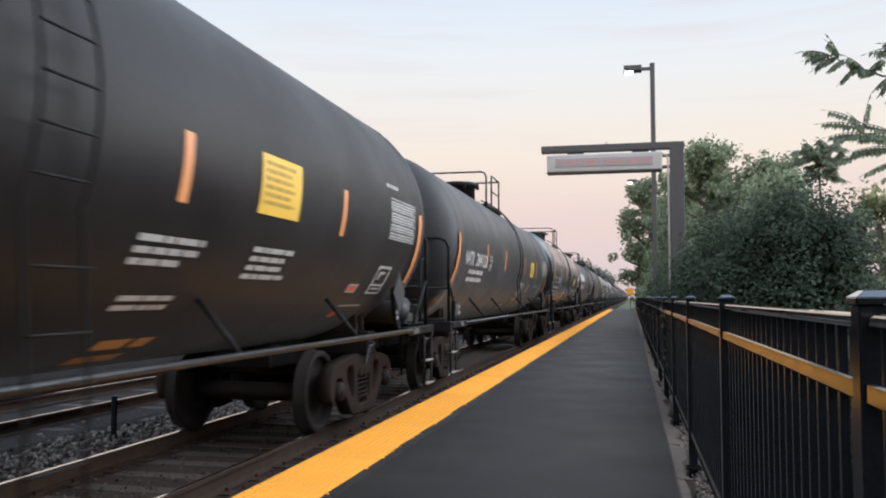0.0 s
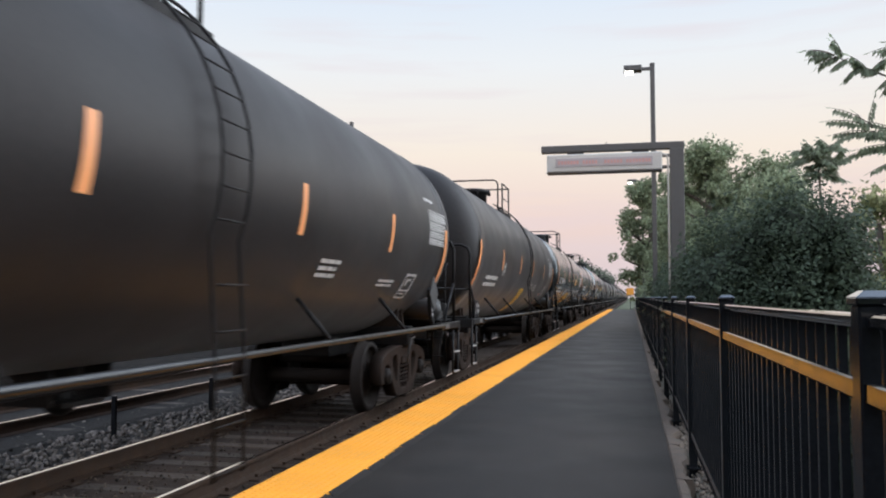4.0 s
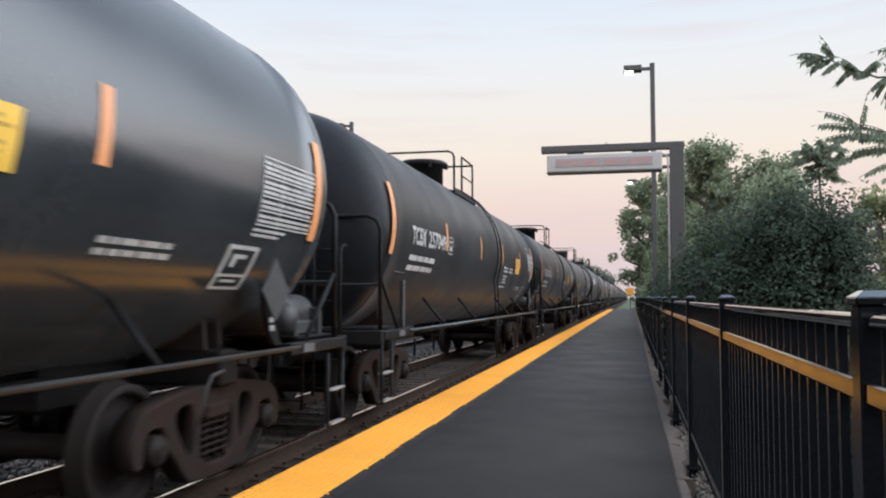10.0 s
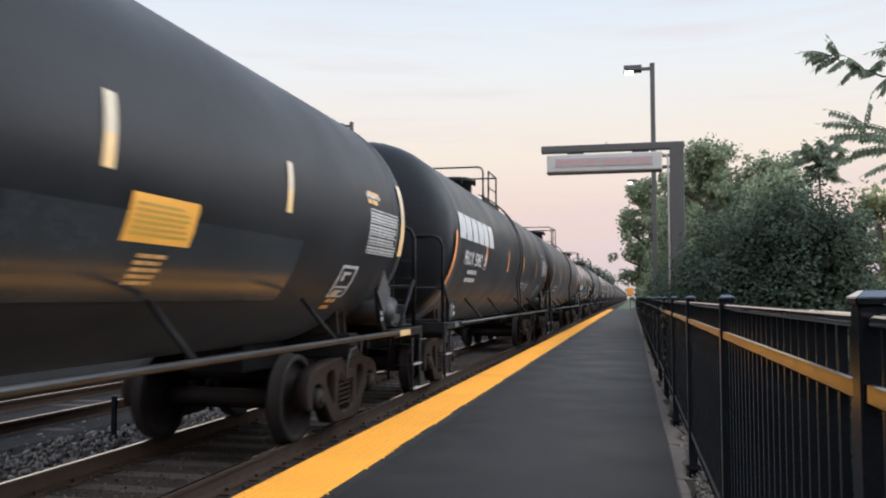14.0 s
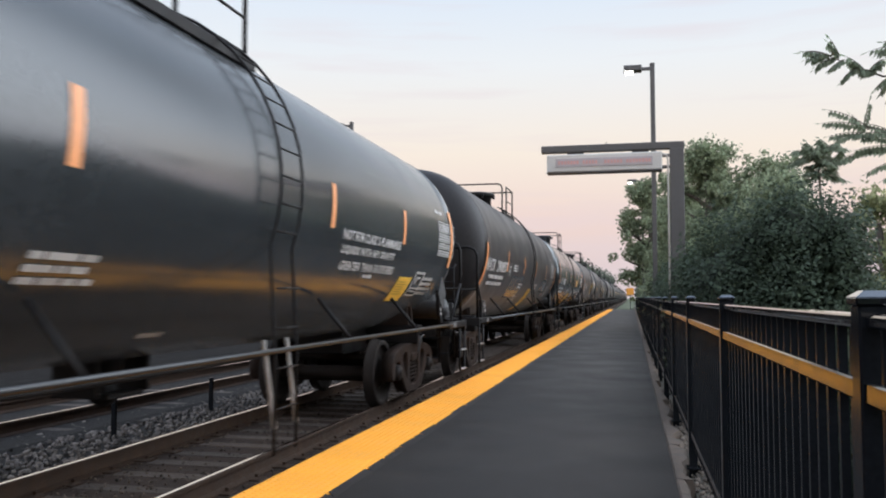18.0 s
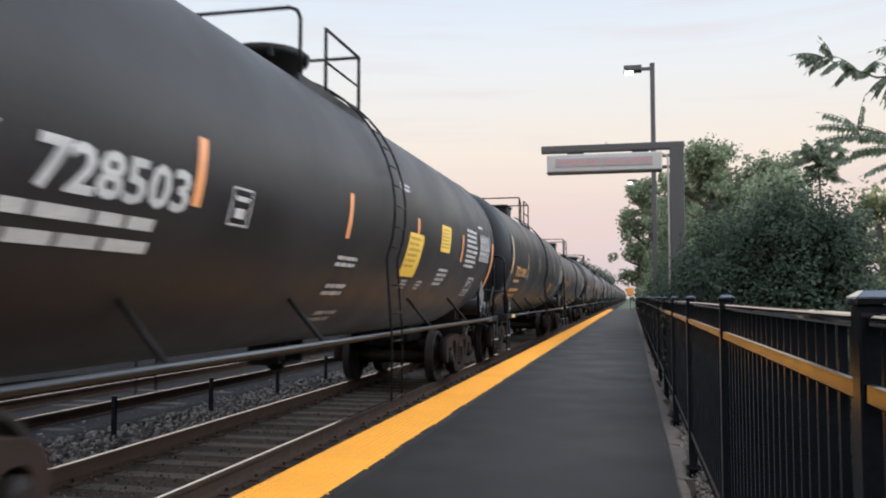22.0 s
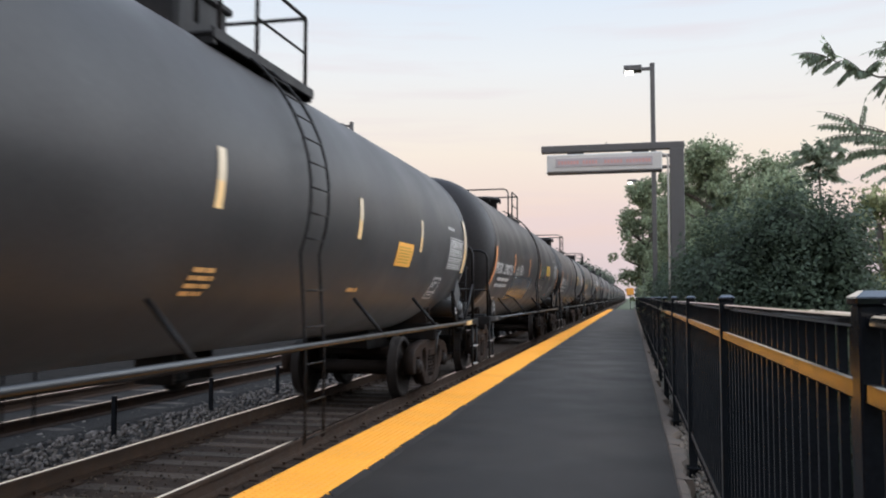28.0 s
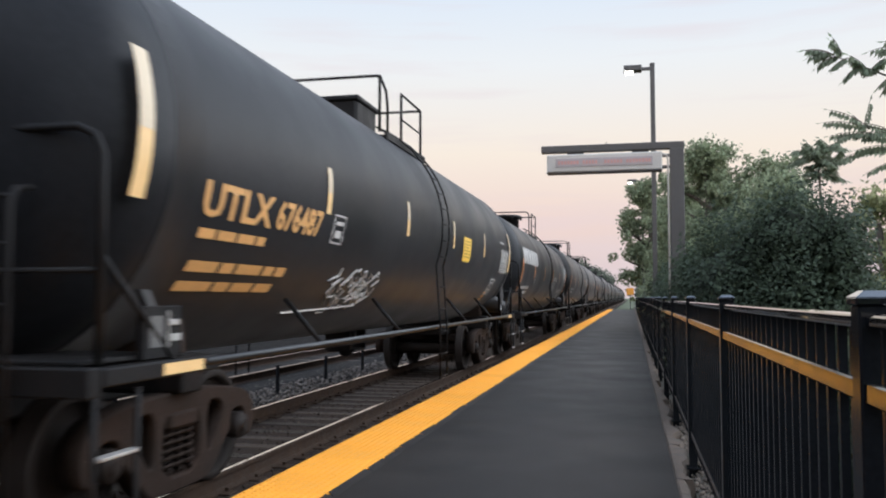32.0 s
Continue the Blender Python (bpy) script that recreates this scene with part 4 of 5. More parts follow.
PRINTS = {
    "lease": ((2.62, 3.2, 1.90, 1.73, 3), (1.62, 2.35, 1.92, 1.78, 2)),
    "gloss": ((-2.1, -1.05, 1.86, 1.63, 4), (0.95, 1.95, 1.85, 1.56, 5), (1.2, 1.85, 1.49, 1.44, 1), (2.78, 3.53, 1.86, 1.63, 4), (4.46, 5.3, 1.85, 1.76, 2)),
    "slim": ((1.98, 2.72, 2.30, 2.18, 2), (2.82, 3.42, 2.30, 2.18, 2), (2.02, 2.7, 2.11, 1.94, 3), (2.0, 2.8, 1.88, 1.84, 1), (4.63, 5.6, 1.89, 1.80, 2), (6.96, 7.2, 2.31, 2.05, 4)),
    "union": ((5.5, 5.8, 1.63, 1.47, 3),),
    1: ((1.05, 1.85, 1.91, 1.73, 3), (1.2, 1.95, 1.55, 1.46, 2), (2.6, 3.4, 1.92, 1.68, 4), (1.5, 2.15, 1.27, 1.12, 2)),
    2: ((1.38, 2.2, 1.91, 1.62, 5), (1.5, 2.3, 1.53, 1.49, 1), (3.02, 3.55, 1.90, 1.70, 4), (4.74, 5.4, 1.90, 1.83, 2), (0.2, 1.0, 1.40, 1.31, 2), (0.44, 1.45, 3.20, 3.16, 1)),
    3: ((-1.17, -0.19, 1.86, 1.67, 4), (0.95, 1.95, 1.85, 1.56, 5), (3.25, 4.02, 1.85, 1.63, 4), (4.69, 5.56, 1.85, 1.76, 2), (7.1, 7.3, 1.83, 1.58, 4)),
    4: ((2.3, 2.9, 1.95, 1.78, 3), (4.4, 5.2, 1.80, 1.72, 2)),
    7: ((-2.68, -1.92, 1.98, 1.79, 3), (-2.6, -1.9, 1.73, 1.69, 1), (0.1, 0.67, 1.95, 1.75, 4), (2.85, 3.67, 2.03, 1.76, 4), (4.7, 5.5, 1.9, 1.82, 2)),
    8: ((-2.5, -1.45, 1.86, 1.60, 5), (1.5, 2.4, 1.87, 1.66, 4), (2.9, 3.5, 1.86, 1.66, 4), (4.41, 5.3, 1.85, 1.75, 2), (6.2, 6.8, 2.03, 1.97, 2)),
    11: ((1.84, 2.2, 1.83, 1.65, 5), (2.15, 2.32, 1.63, 1.52, 1), (6.0, 6.45, 2.72, 2.58, 2), (5.62, 5.92, 1.63, 1.47, 3)),
    14: ((-2.15, -1.5, 1.78, 1.62, 3), (3.24, 3.6, 1.80, 1.765, 1), (6.0, 6.75, 1.83, 1.60, 4), (-0.46, 0.0, 1.33, 1.30, 1)),
    15: ((-3.34, -2.5, 2.30, 2.15, 3), (-1.63, -0.89, 1.89, 1.78, 2), (-1.46, -0.71, 1.58, 1.43, 3), (1.9, 2.6, 1.92, 1.78, 2)),
    17: ((-1.4, -0.67, 1.95, 1.85, 2), (-1.33, -0.59, 1.68, 1.57, 2), (-1.0, -0.3, 1.41, 1.31, 2), (1.25, 1.57, 1.77, 1.66, 3), (2.06, 2.36, 1.77, 1.66, 3), (3.0, 3.63, 1.97, 1.73, 4), (0.59, 1.1, 2.95, 2.86, 2), (4.7, 5.75, 2.70, 2.05, 8)),
    18: ((1.41, 1.81, 1.51, 1.46, 1), (5.89, 6.24, 2.61, 2.49, 2)),
    19: ((-1.94, -1.57, 1.86, 1.80, 1),),
    21: ((-1.6, -1.22, 1.80, 1.61, 4), (1.84, 2.26, 1.70, 1.66, 1)),
    22: ((-3.22, -2.6, 2.33, 2.11, 4), (-0.18, 0.2, 1.91, 1.79, 2), (1.62, 2.35, 1.92, 1.78, 2), (2.75, 3.2, 1.89, 1.78, 2), (-6.25, -5.37, 1.56, 1.53, 1)),
    23: ((-1.32, -0.86, 3.15, 3.06, 2), (-1.02, -0.44, 1.64, 1.55, 2), (1.13, 1.85, 1.91, 1.74, 4), (1.3, 2.0, 1.56, 1.46, 2), (2.63, 3.35, 1.93, 1.69, 4)),
}
SLIP = {1: (-0.11, 0.08), 2: (-0.06, 0.13), 3: (-0.1, 0.1), 4: (-0.1, 0.09), 5: (-0.1, 0.08), 6: (-0.1, 0.1), 7: (-0.09, 0.1), 8: (-0.1, 0.1), 9: (-0.1, 0.09), 10: (-0.06, 0.09), 11: (-0.08, 0.14), 12: (-0.1, 0.08), 13: (-0.1, 0.08), 14: (-0.07, 0.15), 15: (-0.1, 0.08), 16: (-0.11, 0.1), 17: (-0.11, 0.07), 18: (-0.12, 0.07), 19: (-0.06, 0.11), 20: (-0.1, 0.08), 21: (-0.1, 0.11), 22: (-0.1, 0.07), 23: (-0.1, 0.11), 24: (-0.1, 0.1), 25: (-0.1, 0.09), 26: (-0.1, 0.08)}
# patches of gloss paint; the one on car 11 stands in for a reflection
DARK = {15: ((-3.2, -1.0, 1.55, 2.05), (3.6, 5.05, 1.72, 2.12)), 22: ((-4.1, -0.35, 1.52, 2.06), (1.5, 3.1, 2.10, 2.52)), 11: ((0.6, 4.3, 1.55, 2.06),)}
PRINT = {"white": WHITE, "gold": GOLD}


def tank_car(front, paint="satin", style="lease", tape="orange", ink="white", marks="", number="", brand=False, label="", detail=2, seed=0, extras=(), labels=(), size=None, at=(-6.6, -4.35, 2.16), ladder=0.0, rails=0.0, tapes=None, mark=0.2, tall=0.25, split=None, rise=0.0, pale=False, table=None):
    """front: where the tape at the near end of the barrel stands at the start."""
    r, lift = {"lease": (1.55, -0.084), "gloss": (1.538, -0.081), "slim": (1.48, -0.143), "union": (1.455, -0.167)}[style]
    if size:
        r, lift = size
    up = pose(0, 0, lift)
    along, rise_by = SLIP.get(seed, (0, 0))
    mk = up @ pose(0, along, ZC, 0, -math.degrees(rise_by / r), 0) @ pose(0, 0, -ZC)
    top = pose(0, rails + (0.35 if style == "union" else 0.0), lift - (0.10 if style == "slim" else 0.0))
    place = front + HALF
    car = thing("tank_car", pose(TRACK, place, RAIL), label, "tank car", "train of tank cars")
    part("tank", bank(("tank", r, paint), lambda: tank_mesh(r, paint)), car, up)
    for s in (1, -1):
        part("walkway", bank(("walkway", s), lambda: walkway_mesh(s)), car, top)
    for yy in (-1.40, -0.4, 0.72):
        part("walkway_beam", bank("walkway_beam", walkway_beam_mesh), car, top @ pose(0, yy, 0))
    part("top_railing", bank("railing", top_rails), car, top)
    part("railing_hoop", bank(("hoop", style), lambda: near_hoop(style)), car, top)
    part("valve_housing", bank(("manway", style), lambda: manway_mesh(style)), car, up)
    for s in (1, -1)[:detail]:
        add_ladder(car, r, s, up @ pose(0, ladder if style != "gloss" else -0.85, 0), s > 0)
    turned = pose(0, 0, 0, 0, 0, 180)
    for s in (1, -1):
        part("side_pipe", bank(("pipe", s, paint == "gloss"), lambda: side_pipe_mesh(s, 0.021 if paint == "gloss" else 0.028)), car)
    for m in (None, turned):
        for name, me in bank("sills", sill_meshes):
            part(name, me, car, m)
        part("saddle", bank("saddle", saddle_mesh), car, m)
        if detail > 1:
            part("deck", bank("deck", deck_mesh), car, m)
            part("coupler", bank("coupler", coupler_mesh), car, m)
            lad = part("end_ladder", bank("end_ladder", end_ladder_mesh), car, m if m is None else pose(0, 0, 0, 0, 0, 180) @ Matrix.Diagonal((-1, 1, 1, 1)))
            for k in range(5):
                part("rung", bank("end_rung", end_rung_mesh), lad, pose(0, 0, 0.33 * k))
            for s in (-1, 1):
                st = part("corner_step", bank(("step", s), lambda: step_mesh(s)), car, m)
                for dz in (0, -0.315):
                    part("tread", bank(("tread", s), lambda: tread_mesh(s)), st, pose(0, 0, dz))
        part("end_railing", bank("end_railing", end_rail_mesh), car, m)
    if detail > 1:
        for s in (1, -1):
            for yy in (-4.75, -2.1, 2.1, 4.75):
                part("brace", bank(("brace", s), lambda: brace_mesh(s)), car, pose(0, yy, 0))
        part("bottom_outlet", bank("fittings", fittings_mesh), car)
        part("brake_cylinder", bank("brake", brake_gear_mesh), car)
        br = part("placard_bracket", bank("bracket", placard_bracket_mesh), car)
        part("clip", bank("clip", glint_bar_mesh), br, None, "pale bars in place of glints on the bracket")
        if style in ("lease", "union"):
            holder = part("card_holder", bank("card_holder", card_holder_mesh), car)
            part("card", bank("card", card_mesh), holder, None, "cream routing card")
            part("clip", bank("card_clip", card_clip_mesh), holder, None, "bright metal clip")
        part("reservoir", bank("reservoir", reservoir_mesh), car)
        part("release_rod", bank("release_rod", release_rod_mesh), car)
        part("placard", bank(("placard", seed == 17), lambda: placard_mesh(CARD if seed == 17 else GREYPART)), car, None, "pale diamond placard" if seed == 17 else "grey diamond placard")
        for yy in (-7.45, 6.9):
            part("sill_reflector", bank(("sill", tape, yy), lambda: Shape().box(1.531, 1.537, yy + 0.05, yy + (0.30 if tape == "orange" else 0.52), 1.045, 1.115).mesh("sill_reflector", CARD if tape == "orange" else TAPE[tape])), car)
    low_tape = style == "lease" or brand
    # tape along the barrel
    for k, yy in enumerate(tapes or TAPES[style]):
        if k in (0, 5):
            zs = (1.72, 2.59) if low_tape else (2.0 + rise, 2.88 + rise)
            w = 0.075
        else:
            zs = (2.12, 2.565) if low_tape else (2.2 + rise, 2.63 + rise)
            w = 0.055
        rt = r + (0.014 if k in (0, 5) else 0)
        strip_ob = part("reflective_tape", bank(("tape", tape, r, zs, w), lambda: patch(Shape(), -w, w, zs[0], zs[1], rt, 0.004, 8).mesh("reflective_tape", TAPE[tape])), car, mk @ pose(0, yy, 0))
        if tape == "cream" and detail > 1:
            part("white_band", bank(("band", r, zs, w), lambda: patch(Shape(), -w, w, zs[0] + 0.45 * (zs[1] - zs[0]), zs[1], rt, 0.007, 6).mesh("white_band", BAND)), strip_ob)
    if detail > 1:
        # stanchion and grab iron by the near deck
        if style in ("gloss", "slim"):
            part("stanchion", bank(("stanchion", pale), lambda: Shape().box(1.29, 1.34, -6.53, -6.43, 1.0, 1.74, 0.006).mesh("stanchion", PALEMETAL if pale else GREYPART)), car)
            part("grab_iron", bank(("grab", r), lambda: Shape().tube([(r * 0.86, -6.86, 1.84), (r * 0.86 + 0.07, -6.84, 1.84), (r * 0.86 + 0.07, -6.40, 1.84), (r * 0.86, -6.38, 1.84)], 0.012, 6).mesh("grab_iron", GREYPART)), car)
        elif style == "union":
            part("stanchion", bank("slant", lambda: Shape().slab([(-7.36, 1.56), (-7.26, 1.56), (-6.86, 1.04), (-6.98, 1.04)], 0, 1.30, 1.34).mesh("stanchion", GREYPART)), car)
        if pale:
            for dy in (-0.22, 0.22):
                part("ladder_leg", bank("ladder_leg", lambda: Shape().slab([(-0.15, 1.18), (-0.11, 1.18), (0.12, 0.46), (0.06, 0.46)], 0, 1.46, 1.48).mesh("ladder_leg", PALEMETAL)), car, pose(0, ladder + dy, 0), "pale worn ladder leg")
    if detail > 1 or marks:
        inkm = PRINT[ink]

        def block(name, y0, y1, zt, zb, rows, material, ragged=0.25, space=0.75):
            """One block of small print, its rows between two heights."""
            span = (math.asin((zt - ZC) / r) - math.asin((zb - ZC) / r)) * r
            h = span / (rows + space * (rows - 1))
            tagged(part(name, words(Shape(), y0, y1, zt, h, r, rows, seed * 7 + int(100 * abs(y0 + zt)), space, ragged).mesh(name, material), car, mk), kind="stuff")

        y0, y1, z0 = at
        if marks:
            wide, (share, start) = y1 - y0, split or SPLIT["brand" if brand else style]
            part("lettering", lettering(marks, wide * share, tall, r, z0, y0, inkm), car, mk)
            part("lettering", lettering(number, wide * (1 - start), tall, r, z0, y0 + wide * start, inkm), car, mk)
            if style != "lease" or brand or seed == 22:
                part("lettering", head_print(number, r, 3.36 if style in ("union", "lease") else 2.93, 0.55, 0.15, -0.18, inkm), car, mk)
        # weights under the number, then the blocks along the side
        d0, d1, dz = {"lease": (0.55, -0.15, 0.19), "gloss": (0.18, -0.2, 0.245), "union": (0.1, -0.35, 0.40), "slim": (0.02, -0.5, 0.26)}[style]
        block("stencil_print", y0 + d0, y1 + d1, z0 - dz, z0 - dz - 0.20, 2, inkm, 0.06, 0.9)
        if ink == "gold":
            block("stencil_print", y0 + 0.05, y0 + 1.1, z0 - 0.19, z0 - 0.255, 1, inkm, 0)
        for y2, y3, zt, zb, rows in PRINTS.get(seed, PRINTS[style]):
            block("stencil_print", y2, y3, zt, zb, rows, inkm if zt > 1.3 else GOLD)
        # consolidated table near the far end
        ty, tz, th = table or TABLES[style]
        sh = Shape()
        for k in range(15):
            zt = girth(tz, -th / 14.6 * k, r)
            if k in (0, 4, 8, 11, 14):
                patch(sh, ty, ty + 1.08, girth(zt, -0.013, r), zt, r, 0.005, 1)
            else:
                words(sh, ty + 0.02, ty + 1.08, zt, 0.024, r, 1, seed * 31 + k, ragged=0.12)
        for yy in (ty, ty + 0.36, ty + 1.07):
            patch(sh, yy, yy + 0.013, girth(tz, -th, r), tz, r, 0.005, 4)
        tagged(part("stencil_table", sh.mesh("stencil_table", WHITE), car, mk, "white stencilled table of small print"), kind="stuff")
        if style != "gloss":
            block("stencil_print", ty - 0.12, ty + 0.38, tz + 0.16, tz + 0.115, 1, WHITE, 0)
        # framed box low on the side
        bx = 5.93 if style == "gloss" or seed in (1, 2, 9, 10, 23) else 5.53
        sh = Shape()
        for (a, b, c, d) in ((0.0, 0.50, 1.865, 1.895), (0.0, 0.50, 1.58, 1.60), (0.0, 0.05, 1.60, 1.865), (0.45, 0.50, 1.60, 1.865), (0.05, 0.45, 1.67, 1.69), (0.12, 0.34, 1.80, 1.83), (0.12, 0.20, 1.74, 1.80), (0.12, 0.36, 1.63, 1.65)):
            patch(sh, bx + a, bx + b, c, d, r, 0.005, 3)
        tagged(part("stencil_box", sh.mesh("stencil_box", WHITE), car, mk, "white framed box"), kind="stuff")
        sh = Shape()
        y2, z2 = y1 + mark, z0 - 0.01
        for (a, b, c, d) in ((0.0, 0.32, 0.12, 0.135), (0.0, 0.32, -0.135, -0.12), (0.0, 0.02, -0.135, 0.135), (0.30, 0.32, -0.135, 0.135), (0.08, 0.24, -0.08, -0.01), (0.06, 0.26, 0.04, 0.075)):
            patch(sh, y2 + a, y2 + b, z2 + c, z2 + d, r, 0.005, 2)
        tagged(part("stencil_mark", sh.mesh("stencil_mark", WHITE), car, mk, "small white framed mark"), kind="stuff")
    for colour, a, b, c, d in labels:
        lab = part("warning_label", patch(Shape(), a, b, c, d, r, 0.006, 5).mesh("warning_label", {"y": LABEL, "o": LABEL2, "g": GREYPART}[colour]), car, mk, {"y": "yellow label with dark print", "o": "orange label with dark print", "g": "dull grey label"}[colour])
        h = (d - c) * 0.085
        if colour != "g":
            part("print", words(Shape(), a + 0.06, b - 0.05, d - 0.05, h * 0.8, r, 6, seed + 8, 0.95, lift=0.009).mesh("print", INK), lab)
    for ex in extras:
        if ex == "red_tag":
            ya = 5.2 if seed == 1 else 4.86
            tag = part("red_tag", patch(Shape(), ya, ya + 0.33, 1.59, 1.68, r, 0.005, 2).mesh("red_tag", WHITE), car, mk, "small red and white tag")
            part("print", patch(Shape(), ya + 0.03, ya + 0.30, 1.607, 1.663, r, 0.008, 2).mesh("print", REDTAG), tag)
            part("stencil_line", patch(Shape(), 5.38, 6.14, 1.444, 1.46, r, 0.005, 1).mesh("stencil_line", WHITE), car, mk)
            part("red_smudge", patch(Shape(), 5.36, 5.54, 1.335, 1.39, r, 0.005, 2, 0.05).mesh("red_smudge", REDTAG), car, mk, "small red paint mark")
        if ex == "scrawl":
            q2, sh = random.Random(seed), Shape()
            for k in range(46):
                y0, z0 = -3.75 + 1.5 * q2.random(), 1.42 + 0.32 * q2.random()
                pts = [on_tank(y0 + 0.16 * q2.uniform(-1, 1), z0 + 0.1 * q2.uniform(-1, 1), r, 0.004) for _ in range(3)]
                sh.tube(pts, 0.009, 4)
            sh.tube([on_tank(-4.4, 1.38, r), on_tank(-3.5, 1.40, r), on_tank(-2.4, 1.43, r)], 0.012, 4)
            part("scrawl", sh.mesh("scrawl", WHITE), car, mk, "pale chalky scribble")
        if ex == "dark_patch":
            for y0, y1, z0, z1 in DARK.get(seed, ()):
                part("gloss_patch", patch(Shape(), y0, y1, z0, z1, r, 0.003, 6).mesh("gloss_patch", PAINTS["gloss"]), car, mk, "patch of glossy black paint")
        if ex == "big_words":
            for text, y0, y1, z in (("NOT FOR CLASS 3 FLAMMABLE", 2.2, 4.35, 2.17), ("LIQUIDS WITH API GRAVITY", 2.25, 4.2, 2.02), ("GREATER THAN 50 DEGREES", 2.35, 4.35, 1.87)):
                part("lettering", lettering(text, y1 - y0, 0.105, r, z, y0, WHITE), car, mk)
    if brand:
        for k in range(6):
            y0 = -6.95 + 0.58 * k
            sh = patch(Shape(), y0, y0 + 0.48, 2.50, 2.93, r, 0.006, 4)
            if k in (0, 3):
                patch(sh, y0 + 0.48, y0 + 0.53, 2.60, 2.88, r, 0.006, 3)
            part("emblem_block", sh.mesh("emblem_block", WHITE), car, mk, "white block shape")
    sets = []
    for y in (-6.35, 6.35):
        sets += add_truck(car, y, detail > 1)
    TRAIN.append((car, place, sets, detail))
    return car


GLOSS = "glossy black tank car with bluish sky reflections and amber tape"
SATIN = "black tank car with amber reflective tape and white stencils"
DULL = "dusty brown-black tank car with amber reflective tape"
PALE = "black tank car with pale yellow tape and gold lettering"
BLOCK = "black tank car with six white block shapes above its number"
tank_car(-3.75, "dull", seed=1, extras=("red_tag",), labels=[("y", 2.45, 3.23, 2.16, 2.62)], label=DULL)
tank_car(13.6, "grey", marks="NATX", number="284132", at=(-6.6, -4.42, 2.22), mark=0.3, tapes=(-7.25, -4.42, -1.95, 1.5, 4.3, 7.25), seed=2, size=(1.5, -0.133), labels=[("y", 2.85, 3.6, 2.1, 2.5)], label=DULL)
tank_car(30.85, "gloss", "gloss", marks="TILX", number="728375", at=(-6.55, -4.3, 2.17), seed=3, labels=[("o", 3.22, 4.04, 2.08, 2.36), ("o", -0.75, -0.1, 1.29, 1.58)], label=GLOSS)
tank_car(48.35, "dull", "slim", marks="PROX", number="51014", at=(-6.5, -4.9, 2.19), brand=True, seed=4, label=BLOCK)
tank_car(65.6, "dull", seed=5, extras=("red_tag",), labels=[("y", -0.1, 0.6, 1.2, 1.77)], label=DULL + " and a yellow label")
tank_car(82.87, "gloss", "gloss", marks="TILX", number="728630", at=(-6.45, -4.25, 2.18), seed=6, labels=[("o", 2.65, 3.44, 2.09, 2.38), ("o", -1.75, -1.1, 1.32, 1.59), ("y", -0.55, 0.2, 1.12, 1.73)], label=GLOSS)
tank_car(100.13, "gloss", "slim", marks="TCBX", number="257211", size=(1.455, -0.162), at=(-6.2, -3.85, 2.16), seed=7, labels=[("y", 1.55, 2.3, 1.73, 2.01)], rise=-0.05, table=(6.25, 2.6, 0.48), ladder=-0.65, tapes=(-7.25, -4.5, -2.2, 1.1, 4.1, 7.25), label=GLOSS)
tank_car(117.28, "gloss", "gloss", marks="TILX", number="728336", at=(-6.45, -4.1, 2.16), seed=8, labels=[("y", 2.86, 3.62, 2.07, 2.37), ("o", -2.2, -1.5, 1.29, 1.58)], label=GLOSS)
tank_car(134.65, "satin", "slim", marks="TCBX", number="257049", ladder=0.45, size=(1.445, -0.172), tapes=(-7.28, -4.2, -1.12, 1.66, 4.6, 7.25), rise=0.13, at=(-6.35, -4.3, 2.43), seed=9, labels=[("o", 3.8, 4.5, 2.19, 2.57)], label=SATIN)
tank_car(151.95, "satin", "slim", marks="TCBX", number="257061", ladder=0.45, size=(1.445, -0.172), tapes=(-7.28, -4.22, -1.33, 1.8, 4.72, 7.25), rise=0.13, at=(-6.35, -4.31, 2.43), seed=10, labels=[("o", 3.9, 4.6, 2.2, 2.59)], label=SATIN)
tank_car(169.5, "satin", "union", "cream", "gold", "UTLX", "674293", seed=11, rails=-0.25, labels=[("o", 1.6, 2.38, 1.89, 2.17)], size=(1.455, -0.167), mark=0.85, tapes=(-7.3, -4.18, -1.8, 1.32, 3.84, 7.35), rise=0.06, at=(-6.35, -4.27, 2.2), extras=("dark_patch",), label=PALE)
tank_car(187.07, "satin", marks="PROX", number="53082", at=(-6.4, -4.75, 2.2), brand=True, seed=12, label=BLOCK)
tank_car(204.15, "dull", seed=13, tapes=(-7.25, -4.35, -1.62, 1.38, 4.35, 7.25), extras=("red_tag",), label=DULL)
tank_car(221.35, "gloss", "slim", marks="SHPX", number="213032", size=(1.448, -0.154), tapes=(-7.25, -4.4, -2.04, 1.85, 4.47, 7.25), pale=True, table=(6.4, 2.67, 0.53), ladder=0.5, rails=0.25, at=(-6.35, -4.1, 2.1), seed=14, extras=("big_words",), labels=[("y", 4.75, 5.4, 1.52, 1.81)], label=GLOSS)
tank_car(238.8, "dull", marks="NATX", number="290857", at=(-7.1, -4.4, 2.185), mark=0.37, seed=15, extras=("dark_patch", "red_tag"), labels=[("y", 0.8, 1.45, 1.2, 1.78)], label=DULL)
tank_car(256.1, "gloss", "gloss", marks="TILX", number="728427", at=(-6.4, -4.2, 2.17), seed=16, labels=[("o", 2.7, 3.5, 2.06, 2.36), ("o", -1.6, -1.0, 1.32, 1.59), ("y", -0.65, 0.02, 1.05, 1.7)], label=GLOSS)
